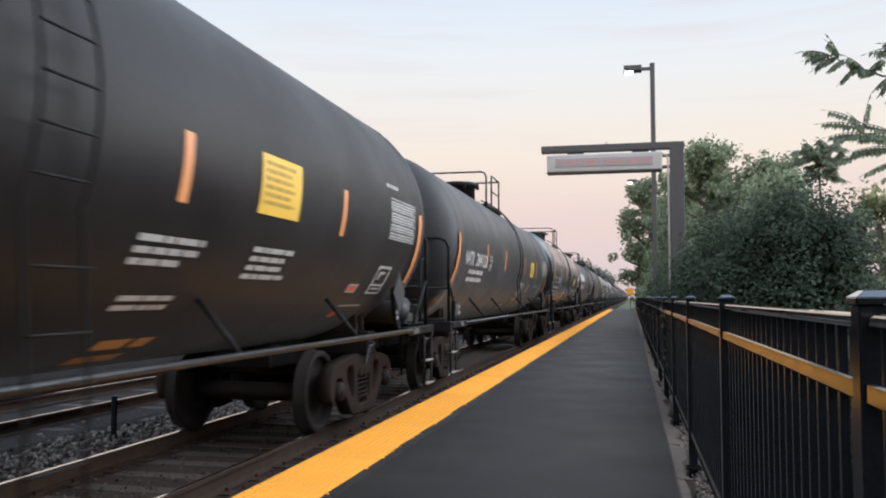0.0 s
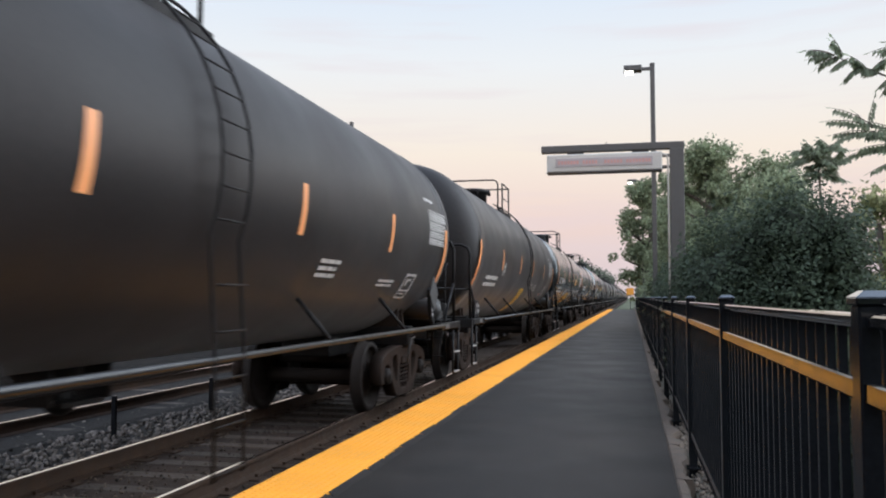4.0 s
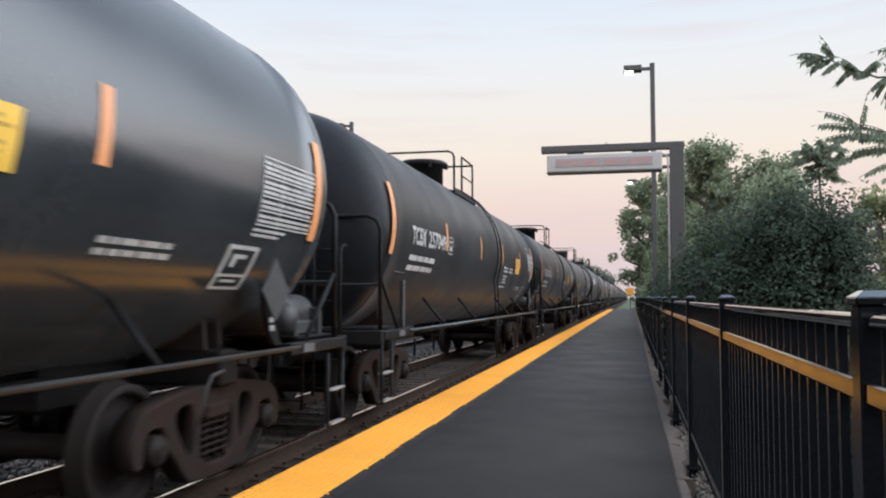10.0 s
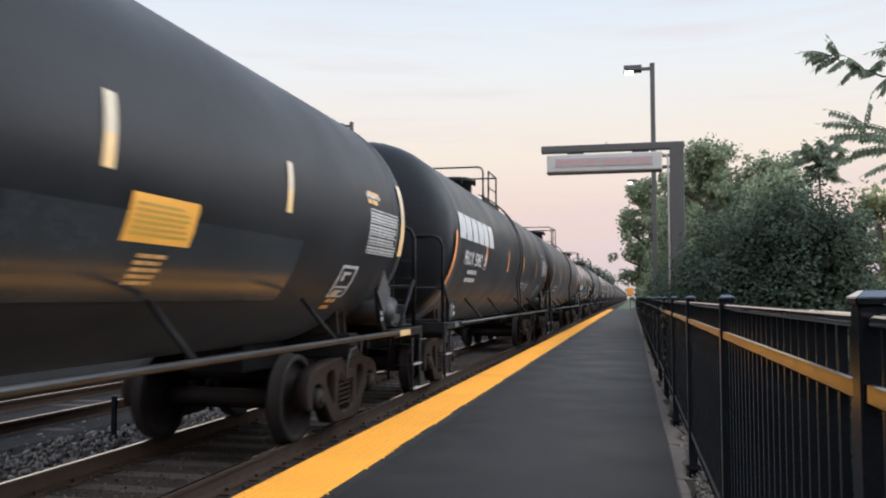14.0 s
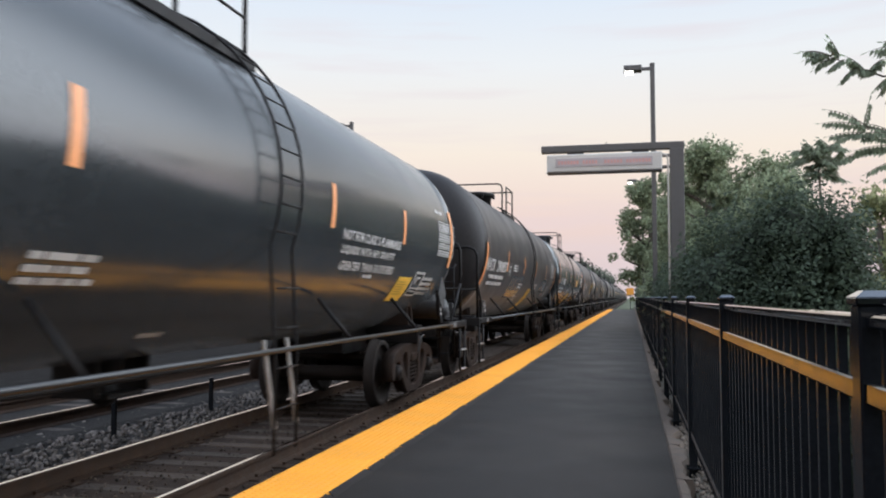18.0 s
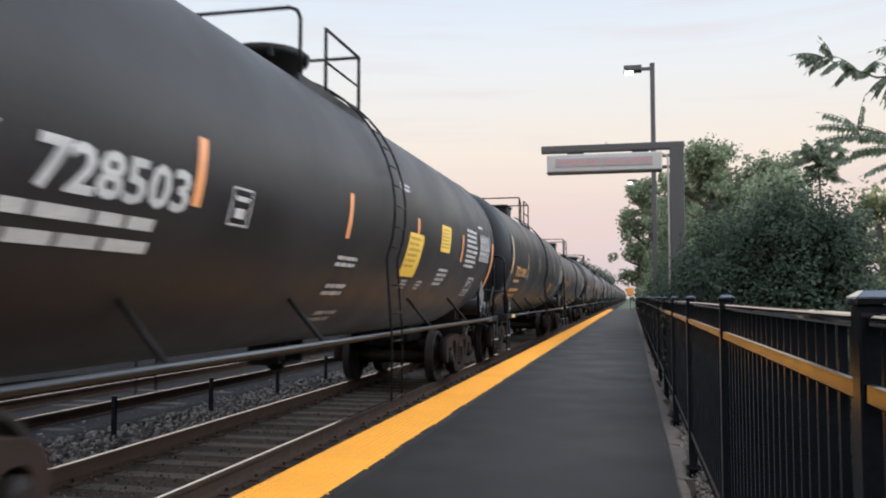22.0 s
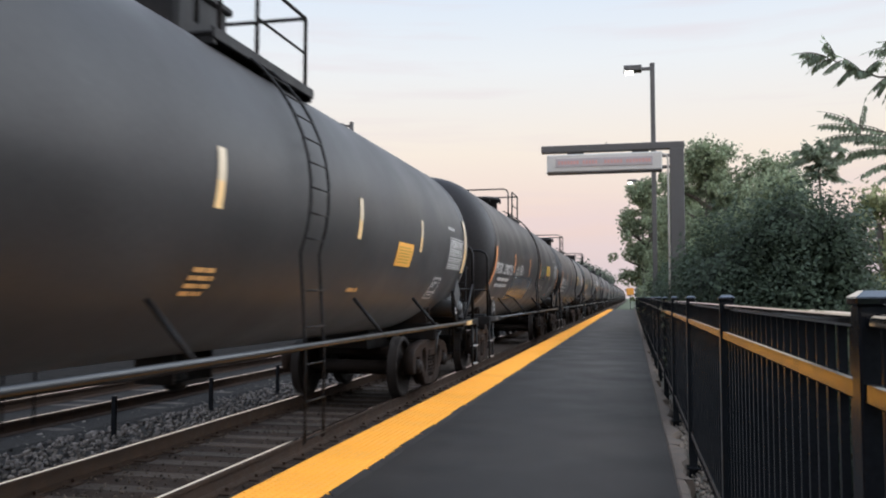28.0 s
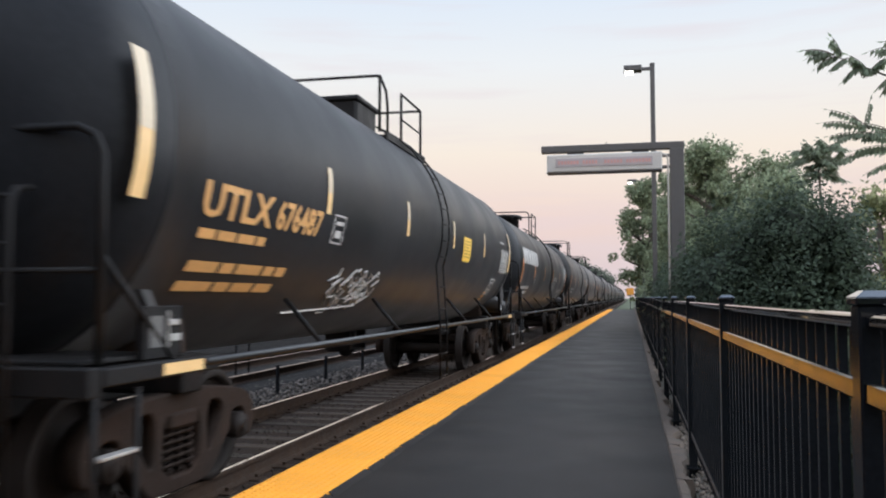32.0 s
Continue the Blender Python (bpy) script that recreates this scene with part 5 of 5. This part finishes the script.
tank_car(273.27, "dull", marks="CBTX", number="728503", at=(-7.1, -4.42, 2.19), tall=0.28, mark=0.57, seed=17, labels=[("y", 0.95, 1.7, 1.81, 2.36), ("y", 2.75, 3.38, 2.21, 2.6)], label=DULL)
tank_car(290.77, "satin", "union", "cream", "gold", "UTLX", "678355", seed=18, tapes=(-7.1, -4.0, -1.25, 0.88, 3.73, 7.02), rise=0.06, at=(-6.27, -4.24, 2.14), labels=[("o", 2.88, 3.63, 1.71, 1.99), ("g", 2.73, 3.58, 2.17, 2.53)], size=(1.55, -0.05), label=PALE)
tank_car(307.95, "satin", "union", "cream", "gold", "UTLX", "677561", seed=19, size=(1.442, -0.18), rails=-0.3, ladder=-0.5, at=(-6.6, -4.6, 2.2), mark=1.0, tapes=(-7.3, -4.49, -1.97, 1.68, 4.16, 7.25), rise=0.06, label=PALE)
tank_car(325.47, "dull", marks="CBTX", number="716390", at=(-6.95, -4.4, 2.16), seed=20, labels=[("y", 2.5, 3.2, 2.15, 2.5)], label=DULL)
tank_car(342.74, "grey", "union", "cream", "gold", "UTLX", "675957", seed=21, rails=0.2, tapes=(-7.4, -4.25, -1.56, 1.58, 4.25, 7.25), labels=[("o", 3.12, 3.86, 1.98, 2.27)], label=PALE)
tank_car(360.2, "dull", marks="PROX", number="290715", at=(-7.05, -4.53, 2.165), mark=0.66, seed=22, extras=("dark_patch", "red_tag"), labels=[("y", 3.35, 4.25, 2.25, 2.57)], label=SATIN)
tank_car(377.45, "dull", marks="CBTX", number="716427", at=(-6.95, -4.5, 2.18), tapes=(-7.28, -4.35, -1.68, 1.34, 4.42, 7.25), seed=23, size=(1.522, -0.112), ladder=0.25, extras=("red_tag",), labels=[("y", 2.5, 3.14, 2.17, 2.58)], label=DULL)
tank_car(395.1, "satin", "union", "cream", "gold", "UTLX", "676487", seed=24, rails=0.25, tapes=(-7.55, -4.48, -1.64, 1.16, 3.98, 7.25), rise=0.07, mark=0.31, size=(1.525, -0.076), at=(-6.77, -4.6, 2.16), extras=("scrawl",), labels=[("y", 1.95, 2.6, 2.11, 2.51)], label=PALE)
tank_car(412.5, "satin", "slim", marks="", brand=True, seed=25, label=BLOCK)
tank_car(429.8, "dull", seed=26, label=DULL)
for k in range(18):
    tank_car(447.1 + 17.35 * k, ("grey", "dull", "satin")[k % 3], ("lease", "slim")[k % 2], seed=30 + k, detail=1, label=(DULL, DULL, SATIN)[k % 3])


# ---- plants ----
def leaf_cloud(name, blobs, count, size, material, seed, shell=0.35, flat=0.5, aspect=0.55):
    """Small folded leaves in the outer part of a set of ellipsoids (x, y, z, rx, ry, rz)."""
    r = np.random.default_rng(seed)
    b = np.array(blobs, dtype=float)
    area = (b[:, 3] * b[:, 4] + b[:, 4] * b[:, 5] + b[:, 3] * b[:, 5])
    pick = r.choice(len(b), count, p=area / area.sum())
    d = r.normal(size=(count, 3))
    d /= np.linalg.norm(d, axis=1)[:, None]
    rad = 1 - shell * r.random(count) ** 1.3 + np.clip(0.06 * r.normal(size=count), -0.1, 0.1)
    wob = 1 + 0.16 * np.sin(d[:, 0] * 5 + pick) * np.cos(d[:, 1] * 6 + 2 * pick) + 0.10 * np.sin(d[:, 2] * 11 + 3 * pick)
    pos = b[pick, :3] + d * b[pick, 3:] * (rad * wob)[:, None]
    nrm = d * 0.9 + r.normal(size=(count, 3)) * flat + np.array([0, 0, 0.35])
    nrm /= np.linalg.norm(nrm, axis=1)[:, None]
    tan = np.cross(nrm, r.normal(size=(count, 3)))
    tan[:, 2] -= 0.25
    tan /= np.linalg.norm(tan, axis=1)[:, None]
    bit = np.cross(nrm, tan)
    s = size * r.uniform(0.6, 1.35, count)[:, None]
    v = np.stack([pos - tan * s * 0.5, pos + bit * s * aspect * 0.5 + nrm * s * 0.08, pos + tan * s * 0.5, pos - bit * s * aspect * 0.5 + nrm * s * 0.08], 1)
    f = np.arange(count * 4).reshape(count, 4)
    return stuff_mesh(name, v.reshape(-1, 3), f, material)


# dark solid inside the leaves, in place of the shade within a crown
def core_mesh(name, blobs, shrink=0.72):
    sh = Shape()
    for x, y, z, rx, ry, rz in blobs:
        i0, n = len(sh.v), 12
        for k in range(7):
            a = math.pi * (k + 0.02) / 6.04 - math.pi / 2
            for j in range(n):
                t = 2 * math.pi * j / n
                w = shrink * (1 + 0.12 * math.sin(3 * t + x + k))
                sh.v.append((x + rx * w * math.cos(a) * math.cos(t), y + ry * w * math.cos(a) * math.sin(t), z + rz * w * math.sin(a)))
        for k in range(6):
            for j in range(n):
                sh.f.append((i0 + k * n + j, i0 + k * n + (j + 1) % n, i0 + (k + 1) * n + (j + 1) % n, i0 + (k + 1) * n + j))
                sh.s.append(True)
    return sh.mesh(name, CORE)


def trunk_shape(h, r, limbs, seed, spread=0.26):
    q, sh = random.Random(seed), Shape()
    sh.tube([(0, 0, -0.5), (0.02, 0.03, h * 0.3), (q.uniform(-0.1, 0.1), q.uniform(-0.1, 0.1), h * 0.6), (q.uniform(-0.2, 0.2), q.uniform(-0.2, 0.2), h)], [r * 1.25, r, r * 0.75, r * 0.3], 10)
    for k in range(limbs):
        a, z = k * 2.4 + q.random(), h * (0.35 + 0.5 * k / limbs)
        l = h * spread * q.uniform(0.6, 1.0)
        sh.tube([(0, 0, z), (l * 0.4 * math.cos(a), l * 0.4 * math.sin(a), z + l * 0.35), (l * math.cos(a), l * math.sin(a), z + l * 0.6)], [r * 0.5, r * 0.35, r * 0.1], 7)
    return sh


def crown_blobs(seed, radius, bottom, top, count):
    """Many flat, slightly drooping sprays that fill an egg-shaped crown."""
    q, out = random.Random(seed), []
    for k in range(int(count * 2.6)):
        u = q.random()
        z = bottom + (top - bottom) * u
        w = radius * (0.30 + 0.85 * math.sin(math.pi * min(0.95, u * 0.8 + 0.2)))
        a, d = q.uniform(0, 6.28), w * math.sqrt(q.random()) * 0.9
        s = radius * q.uniform(0.12, 0.34)
        if k % 6 == 0:
            d, s, z = d * 1.1 + 0.25 * radius, s * 0.5, z + q.uniform(-0.1, 0.25) * radius
        out.append((d * math.cos(a), d * math.sin(a), z - 0.12 * d, s * q.uniform(0.8, 1.3), s * q.uniform(0.8, 1.3), s * q.uniform(0.7, 1.25)))
    return out


def shrub(name, m, blobs, count, size, material, seed, label, category):
    ob = thing(name, m, label, category)
    part("crown", leaf_cloud("crown", blobs, count, size, material, seed), ob)
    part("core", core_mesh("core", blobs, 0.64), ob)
    return ob


# the large dense shrub behind the fence
hedge_blobs = [(1.45, 10.4, 1.28, 0.74, 1.2, 1.38), (1.95, 10.2, 1.32, 0.58, 1.1, 1.38), (2.22, 10.0, 1.20, 0.44, 1.0, 1.36), (1.02, 10.8, 1.15, 0.46, 1.4, 1.26), (0.82, 11.8, 1.04, 0.36, 1.4, 1.14), (2.26, 9.7, 0.7, 0.40, 0.8, 0.95),
               (1.8, 9.4, 0.7, 0.6, 0.7, 1.0), (1.25, 9.6, 0.65, 0.5, 0.8, 0.95), (0.85, 13.2, 0.98, 0.36, 1.4, 1.0), (0.9, 15.0, 0.95, 0.36, 1.3, 0.95), (1.7, 10.0, 2.0, 0.5, 0.7, 0.66), (2.2, 9.9, 1.9, 0.36, 0.7, 0.62)]
shrub("shrub", pose(0, 0, -0.1), hedge_blobs, 85000, 0.058, LEAF_DARK, 11, "large dense dark green shrub spilling over the fence line", "shrub")
shrub("shrub", pose(0, 0, -0.1), [(1.1, 17.5 + 1.9 * k, 1.05 + 0.1 * (k % 3), 0.5 + 0.06 * (k % 2), 1.4, 1.0 + 0.12 * ((k * 2) % 3)) for k in range(8)], 15000, 0.10, LEAF_DARK, 12, "row of dark green shrubs along the fence", "shrub")
shrub("shrub", pose(0, 0, -0.1), [(1.35 + 0.2 * (k % 2), 34 + 4.5 * k, 1.3 + 0.3 * (k % 3), 0.85, 2.6, 1.5 + 0.2 * (k % 2)) for k in range(14)], 13000, 0.17, LEAF_MID, 13, "distant green shrubs along the fence", "shrub")
# low hedge added so that the gaps of the fence stay dark
shrub("shrub", pose(0, 0, -0.1), [(1.35 + 0.2 * (k % 2), 7.2 - 1.5 * k, 0.25, 0.55, 1.0, 0.85 + 0.06 * (k % 3)) for k in range(14)], 42000, 0.075, LEAF_SHADE, 14, "low hedge added behind the fence to darken its gaps", "hedge")

# trees
def tree(x, y, h, radius, seed, material, count, size, label, bottom=0.3, blobs=34):
    count, size = int(count * 0.62), size * 1.42
    ob = thing("tree", pose(x, y, -0.2), label, "tree", "trees along the line")
    part("trunk", trunk_shape(h * 0.8, 0.035 * h * 0.5 + 0.06, 7, seed).mesh("trunk", BARK), ob)
    bl = crown_blobs(seed, radius, h * bottom, h * 0.93, blobs)
    part("crown", leaf_cloud("crown", bl, count, size, material, seed + 1, shell=0.7, flat=0.8), ob)
    return ob


LEAFY = "leafy green tree with an uneven open crown"
for spec in ((3.4, 31.5, 6.3, 1.3, 69, LEAF_MID, 20000, 0.1, LEAFY, 0.1, 40), (3.7, 26.5, 5.4, 1.5, 66, LEAF_MID, 22000, 0.09, LEAFY, 0.1, 40), (1.9, 33.0, 5.2, 1.35, 67, LEAF_MID, 16000, 0.1, LEAFY, 0.05, 36), (2.75, 30.5, 7.4, 1.75, 51, LEAF_MID, 34000, 0.10, LEAFY, 0.1, 52), (4.65, 30.0, 6.7, 1.5, 52, LEAF_MID, 26000, 0.10, LEAFY, 0.1, 44),
             (0.95, 44.0, 8.0, 1.75, 54, LEAF_MID, 24000, 0.13, LEAFY, 0.32, 36),
             (2.3, 38.0, 7.4, 1.7, 55, LEAF_MID, 22000, 0.12, LEAFY, 0.1, 40), 
             (3.6, 12.8, 3.25, 0.85, 57, LEAF_PALE, 20000, 0.06, LEAFY, 0.1, 40), (2.6, 62.0, 7.0, 2.2, 58, LEAF_MID, 12000, 0.2, LEAFY, 0.1, 30),
             (2.8, 80.0, 7.0, 2.4, 59, LEAF_PALE, 9000, 0.26, LEAFY, 0.1, 28), (3.0, 105.0, 7.0, 2.6, 60, LEAF_FAR, 7000, 0.36, LEAFY, 0.1, 28), (3.6, 22.0, 4.7, 1.4, 65, LEAF_MID, 22000, 0.085, LEAFY, 0.15, 36),
             (5.5, 4.0, 5.5, 1.9, 61, LEAF_MID, 9000, 0.16, LEAFY, 0.15, 30), (6.5, -3.0, 6.5, 2.3, 62, LEAF_MID, 7000, 0.2, LEAFY, 0.15, 28), (6.0, -11.0, 6.5, 2.4, 63, LEAF_MID, 7000, 0.2, LEAFY, 0.15, 28),
             (7.0, -20.0, 7.0, 2.8, 64, LEAF_MID, 6000, 0.24, LEAFY, 0.15, 26)):
    tree(*spec)

# far woods on both sides
def woods(name, spots, count, size, seed, label, material=LEAF_FAR):
    q, bl = random.Random(seed), []
    for x, y, h in spots:
        for _ in range(9):
            s = h * q.uniform(0.14, 0.24)
            bl.append((x + q.uniform(-0.3, 0.3) * h, y + q.uniform(-0.3, 0.3) * h, h * q.uniform(0.15, 0.85), s, s * 1.1, s * 0.85))
    tagged(new(name, leaf_cloud(name, bl, count, size, material, seed, shell=0.8, flat=0.8)), label, "woods", "", "stuff")


q = random.Random(77)
woods("far_woods", [(-11.5 - 6 * q.random(), 190 + 14 * k, 9.5 + 3.5 * q.random()) for k in range(16)], 16000, 0.8, 71, "hazy dark green trees far down the line")
woods("far_woods", [(4.5 + 5 * q.random(), 120 + 14 * k, 7 + 3 * q.random()) for k in range(18)], 14000, 0.7, 72, "hazy green trees beyond the platform")
woods("left_woods", [(-52 - 12 * q.random(), -30 + 12 * k, 3.2 + 1.2 * q.random()) for k in range(22)], 16000, 0.45, 73, "trees and scrub beyond the far track")
# scrub added as a dark backdrop for the view under the cars
woods("left_scrub", [(-25.0 - 3 * q.random(), -16 + 2.6 * k, 1.1 + 0.4 * q.random()) for k in range(60)], 30000, 0.2, 74, "dense scrub added beyond the far track as a dark backdrop", LEAF_SHADE)
# added dark mass that keeps the inside of the scrub black
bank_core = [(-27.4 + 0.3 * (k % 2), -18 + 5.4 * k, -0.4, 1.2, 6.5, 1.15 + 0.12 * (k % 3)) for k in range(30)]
tagged(new("scrub_shade_mass", core_mesh("scrub_shade_mass", bank_core, 1.0)), "dark solid mass in place of the shade inside the scrub", "scrub", "", "stuff")
woods("back_woods", [(-14 + 5 * k, -48 - 5 * q.random(), 8 + 2 * q.random()) for k in range(9)], 6000, 0.6, 75, "trees closing the view behind the platform")
# unseen trees added to keep the low sky out of the fence's gloss
woods("back_screen_trees", [(3.0 + 3.2 * k, -38 - 5 * q.random(), 6.5 + 1.5 * q.random()) for k in range(7)], 16000, 0.45, 76, "unseen trees behind the platform, added to block low sky", LEAF_SHADE)


# tree with long feathered leaves reaching in above the fence
def feather_branch(stem, leaves, seed, pairs=12, leaflet=0.115):
    """stem: points; leaves: (index along stem 0..1, direction, length). Returns wood and leaf shapes."""
    stem = [Vector(p) for p in stem]
    wood, green = Shape(), Shape()
    wood.tube(stem, [0.014 - 0.010 * k / (len(stem) - 1) for k in range(len(stem))], 6)
    for j, (u, way, length) in enumerate(leaves):
        u = min(0.999, u) * (len(stem) - 1)
        base = stem[int(u)].lerp(stem[int(u) + 1], u - int(u))
        frond(wood, green, base, base + Vector(way).normalized() * length, random.Random(seed * 50 + j), pairs, leaflet)
    return wood, green


def frond(wood, green, base, tip, q, pairs=11, leaflet=0.085, hang=0.8, sag=0.08):
    """One feathered leaf: a thin rib with pairs of pointed leaflets that hang from it."""
    base, tip = Vector(base), Vector(tip)
    length = (tip - base).length
    pts = [base.lerp(tip, k / 5) + Vector((0, 0, sag * length * (1 - (2 * k / 5 - 1) ** 2))) for k in range(6)]
    wood.tube(pts, [0.005, 0.0045, 0.004, 0.0035, 0.003, 0.002], 4)
    side = (tip - base).normalized().cross(Vector((0, 0, 1)))
    side = side.normalized() if side.length > 0.1 else Vector((0, 1, 0))
    for k in range(pairs + 1):
        u = (0.10 + 0.90 * k / pairs) * 4.999
        i = int(u)
        at, axis = pts[i].lerp(pts[i + 1], u - i), (pts[i + 1] - pts[i]).normalized()
        for sg in ((-1, 1) if k < pairs else (0,)):
            l = leaflet * (1.0 - 0.45 * abs(k / pairs - 0.4)) * q.uniform(0.85, 1.15)
            d = (axis * q.uniform(0.3, 0.5) + side * sg * q.uniform(0.45, 0.75) + Vector((0, 0, -hang * q.uniform(0.7, 1.2)))).normalized() if sg else axis
            w = (axis - d * axis.dot(d)).normalized() * l * 0.24 if sg else side * l * 0.24
            fold = w.cross(d).normalized() * l * 0.04
            end = at + d * l
            green.quad([at, at + d * l * 0.4 + w - fold, end, at + d * l * 0.4 + fold])
            green.quad([at, at + d * l * 0.4 + fold, end, at + d * l * 0.4 - w - fold])


feather = thing("sumac_tree", pose(2.80, 7.6, -0.10), "slender tree with long feathered leaves over the fence", "tree")
part("trunk", Shape().tube([(0, 0, -0.3), (0.05, 0.02, 1.4), (-0.02, -0.02, 2.5), (-0.12, -0.1, 3.9)], [0.07, 0.055, 0.04, 0.012], 9).mesh("trunk", BARK), feather)
SWAY = []
# boughs and the fronds on them: root and tip of each
BOUGHS = (
    (81, ((-0.1, -0.1, 3.1), (-0.5, -0.2, 3.26), (-0.78, -0.2, 3.26), (-1.0, -0.2, 3.36), (-1.2, -0.2, 3.46)), 0.082, 0.9,
     ((-1.18, 3.45, -1.38, 3.50), (-1.14, 3.43, -1.30, 3.36), (-1.12, 3.43, -1.22, 3.55), (-1.08, 3.40, -1.20, 3.32), (-1.20, 3.46, -1.36, 3.40), (-0.98, 3.34, -1.10, 3.24), (-0.92, 3.32, -1.04, 3.42),
      (-0.90, 3.30, -0.80, 3.38), (-0.86, 3.28, -0.98, 3.27), (-0.72, 3.25, -0.86, 3.12), (-0.66, 3.25, -0.76, 3.05), (-0.60, 3.25, -0.72, 3.33))),
    (82, ((0, 0, 2.2), (-0.4, -0.15, 2.6), (-0.7, -0.25, 2.78), (-0.93, -0.25, 2.84)), 0.078, 1.1,
     ((-0.92, 2.83, -1.23, 2.95), (-0.90, 2.82, -1.28, 2.85), (-0.82, 2.77, -1.20, 2.78), (-0.93, 2.84, -1.03, 2.99), (-0.93, 2.86, -0.88, 3.03), (-0.72, 2.78, -0.94, 2.88))),
    (85, ((0, 0, 2.0), (-0.35, -0.15, 2.45), (-0.62, -0.2, 2.66)), 0.08, 1.1,
     ((-0.60, 2.74, -1.19, 2.71), (-0.62, 2.70, -1.00, 2.73), (-0.58, 2.66, -1.17, 2.55), (-0.60, 2.66, -1.02, 2.62), (-0.56, 2.58, -0.92, 2.47), (-0.50, 2.52, -0.80, 2.40))),
    (84, ((-0.1, -0.1, 3.3), (-0.35, -0.15, 3.45), (-0.62, -0.2, 3.50)), 0.082, 0.9,
     ((-0.60, 3.50, -0.82, 3.46), (-0.55, 3.49, -0.74, 3.55), (-0.5, 3.49, -0.62, 3.38))))
for seed, stem, leaflet, hang, fronds in BOUGHS:
    q, wood, green = random.Random(seed), Shape(), Shape()
    wood.tube(stem, [0.014 - 0.010 * k / (len(stem) - 1) for k in range(len(stem))], 6)
    for x0, z0, x1, z1 in fronds:
        y0 = -0.22 + q.uniform(-0.06, 0.06)
        for j in range(2 if seed in (81, 84) else 1):
            jig = Vector((q.uniform(-0.03, 0.03), q.uniform(-0.08, 0.02), q.uniform(-0.03, 0.03)))
            frond(wood, green, (x0, y0, z0), Vector((x1, y0, z1)) + jig, q, max(6, int(math.hypot(x1 - x0, z1 - z0) / 0.034)), leaflet, hang)
    br = part("branch", wood.mesh("branch", BARK), feather)
    part("leaves", green.mesh("leaves", LEAF_FROND, False), br)
    SWAY.append((br, seed))

sapling = thing("sapling", pose(2.95, 14.2, 0.28), "young tree with feathered leaves rising above the shrub", "tree")
part("trunk", Shape().tube([(0, 0, -0.7), (0.04, 0, 1.8), (-0.03, 0.02, 3.35)], [0.045, 0.035, 0.01], 8).mesh("trunk", BARK), sapling)
for k, h in enumerate((3.45, 3.4, 3.3, 3.2, 3.05)):
    a = 1.9 * k
    fan = [(0.9, (math.cos(a + b), math.sin(a + b), 0.9 - 0.22 * j), 0.26 + 0.03 * j) for j, b in enumerate((0, 2.1, 4.0, 0.9, 2.9, 5.2, 1.6))]
    wood, green = feather_branch([(0, 0, h - 0.2), (0.16 * math.cos(a), 0.16 * math.sin(a), h)], fan, 90 + k, 9, 0.15)
    br = part("branch", wood.mesh("branch", BARK), sapling)
    part("leaves", green.mesh("leaves", LEAF_FROND, False), br)


# ---- what moves ----
# the slack between the cars runs in and out a little (seconds, metres ahead)
SURGE = ((0, 0.0), (1, 0.0), (2, 0.05), (3, 0.0), (6, 0.06), (7, -0.07), (8, 0.0), (9, 0.09), (10, 0.0), (11, -0.07), (12, 0.0), (13, 0.05), (14, -0.04), (17, 0.0), (18, -0.07), (19, 0.0),
         (20, 0.0), (21, -0.04), (22, 0.0), (23, 0.19), (24, -0.05), (25, 0.0), (28, -0.05), (29, 0.0), (30, 0.0), (31, -0.04), (32, 0.0))


def gone(t):
    """How far the train has come since the start: it slows a little."""
    ahead = 0.0
    for (t0, a0), (t1, a1) in zip(SURGE, SURGE[1:]):
        if t0 <= t <= t1:
            ahead = a0 + (a1 - a0) * (t - t0) / (t1 - t0)
    return 12.6 * t - 0.0125 * t * t + ahead


def motions():
    for car, place, sets, detail in TRAIN:
        walk(car, [(t, pose(TRACK, place - gone(t), RAIL)) for t in range(0, 33)])
        if detail < 2:
            continue
        # the wheels turn while the car is near
        near = [t / 20 for t in range(0, 641) if -16 < place - gone(t / 20) < 24]
        if not near:
            continue
        times = sorted({0.0, 32.0, *near})
        for ws, dy in sets:
            rows, base = [], gone(near[0])
            for t in times:
                turn = math.degrees((gone(min(max(t, near[0]), near[-1])) - base) / 0.457)
                rows.append((t, pose(0, dy, 0.457, turn % 360)))
            walk(ws, rows)
    for br, seed in SWAY:
        q = random.Random(seed)
        a, b = q.uniform(0, 6), q.uniform(0, 6)
        walk(br, [(t / 2, pose(0, 0, 0, 0.5 * math.sin(1.9 * t / 2 + a), 0.6 * math.sin(2.7 * t / 2 + b) + 0.3 * math.sin(5.1 * t / 2), 0)) for t in range(0, 65)])


motions()
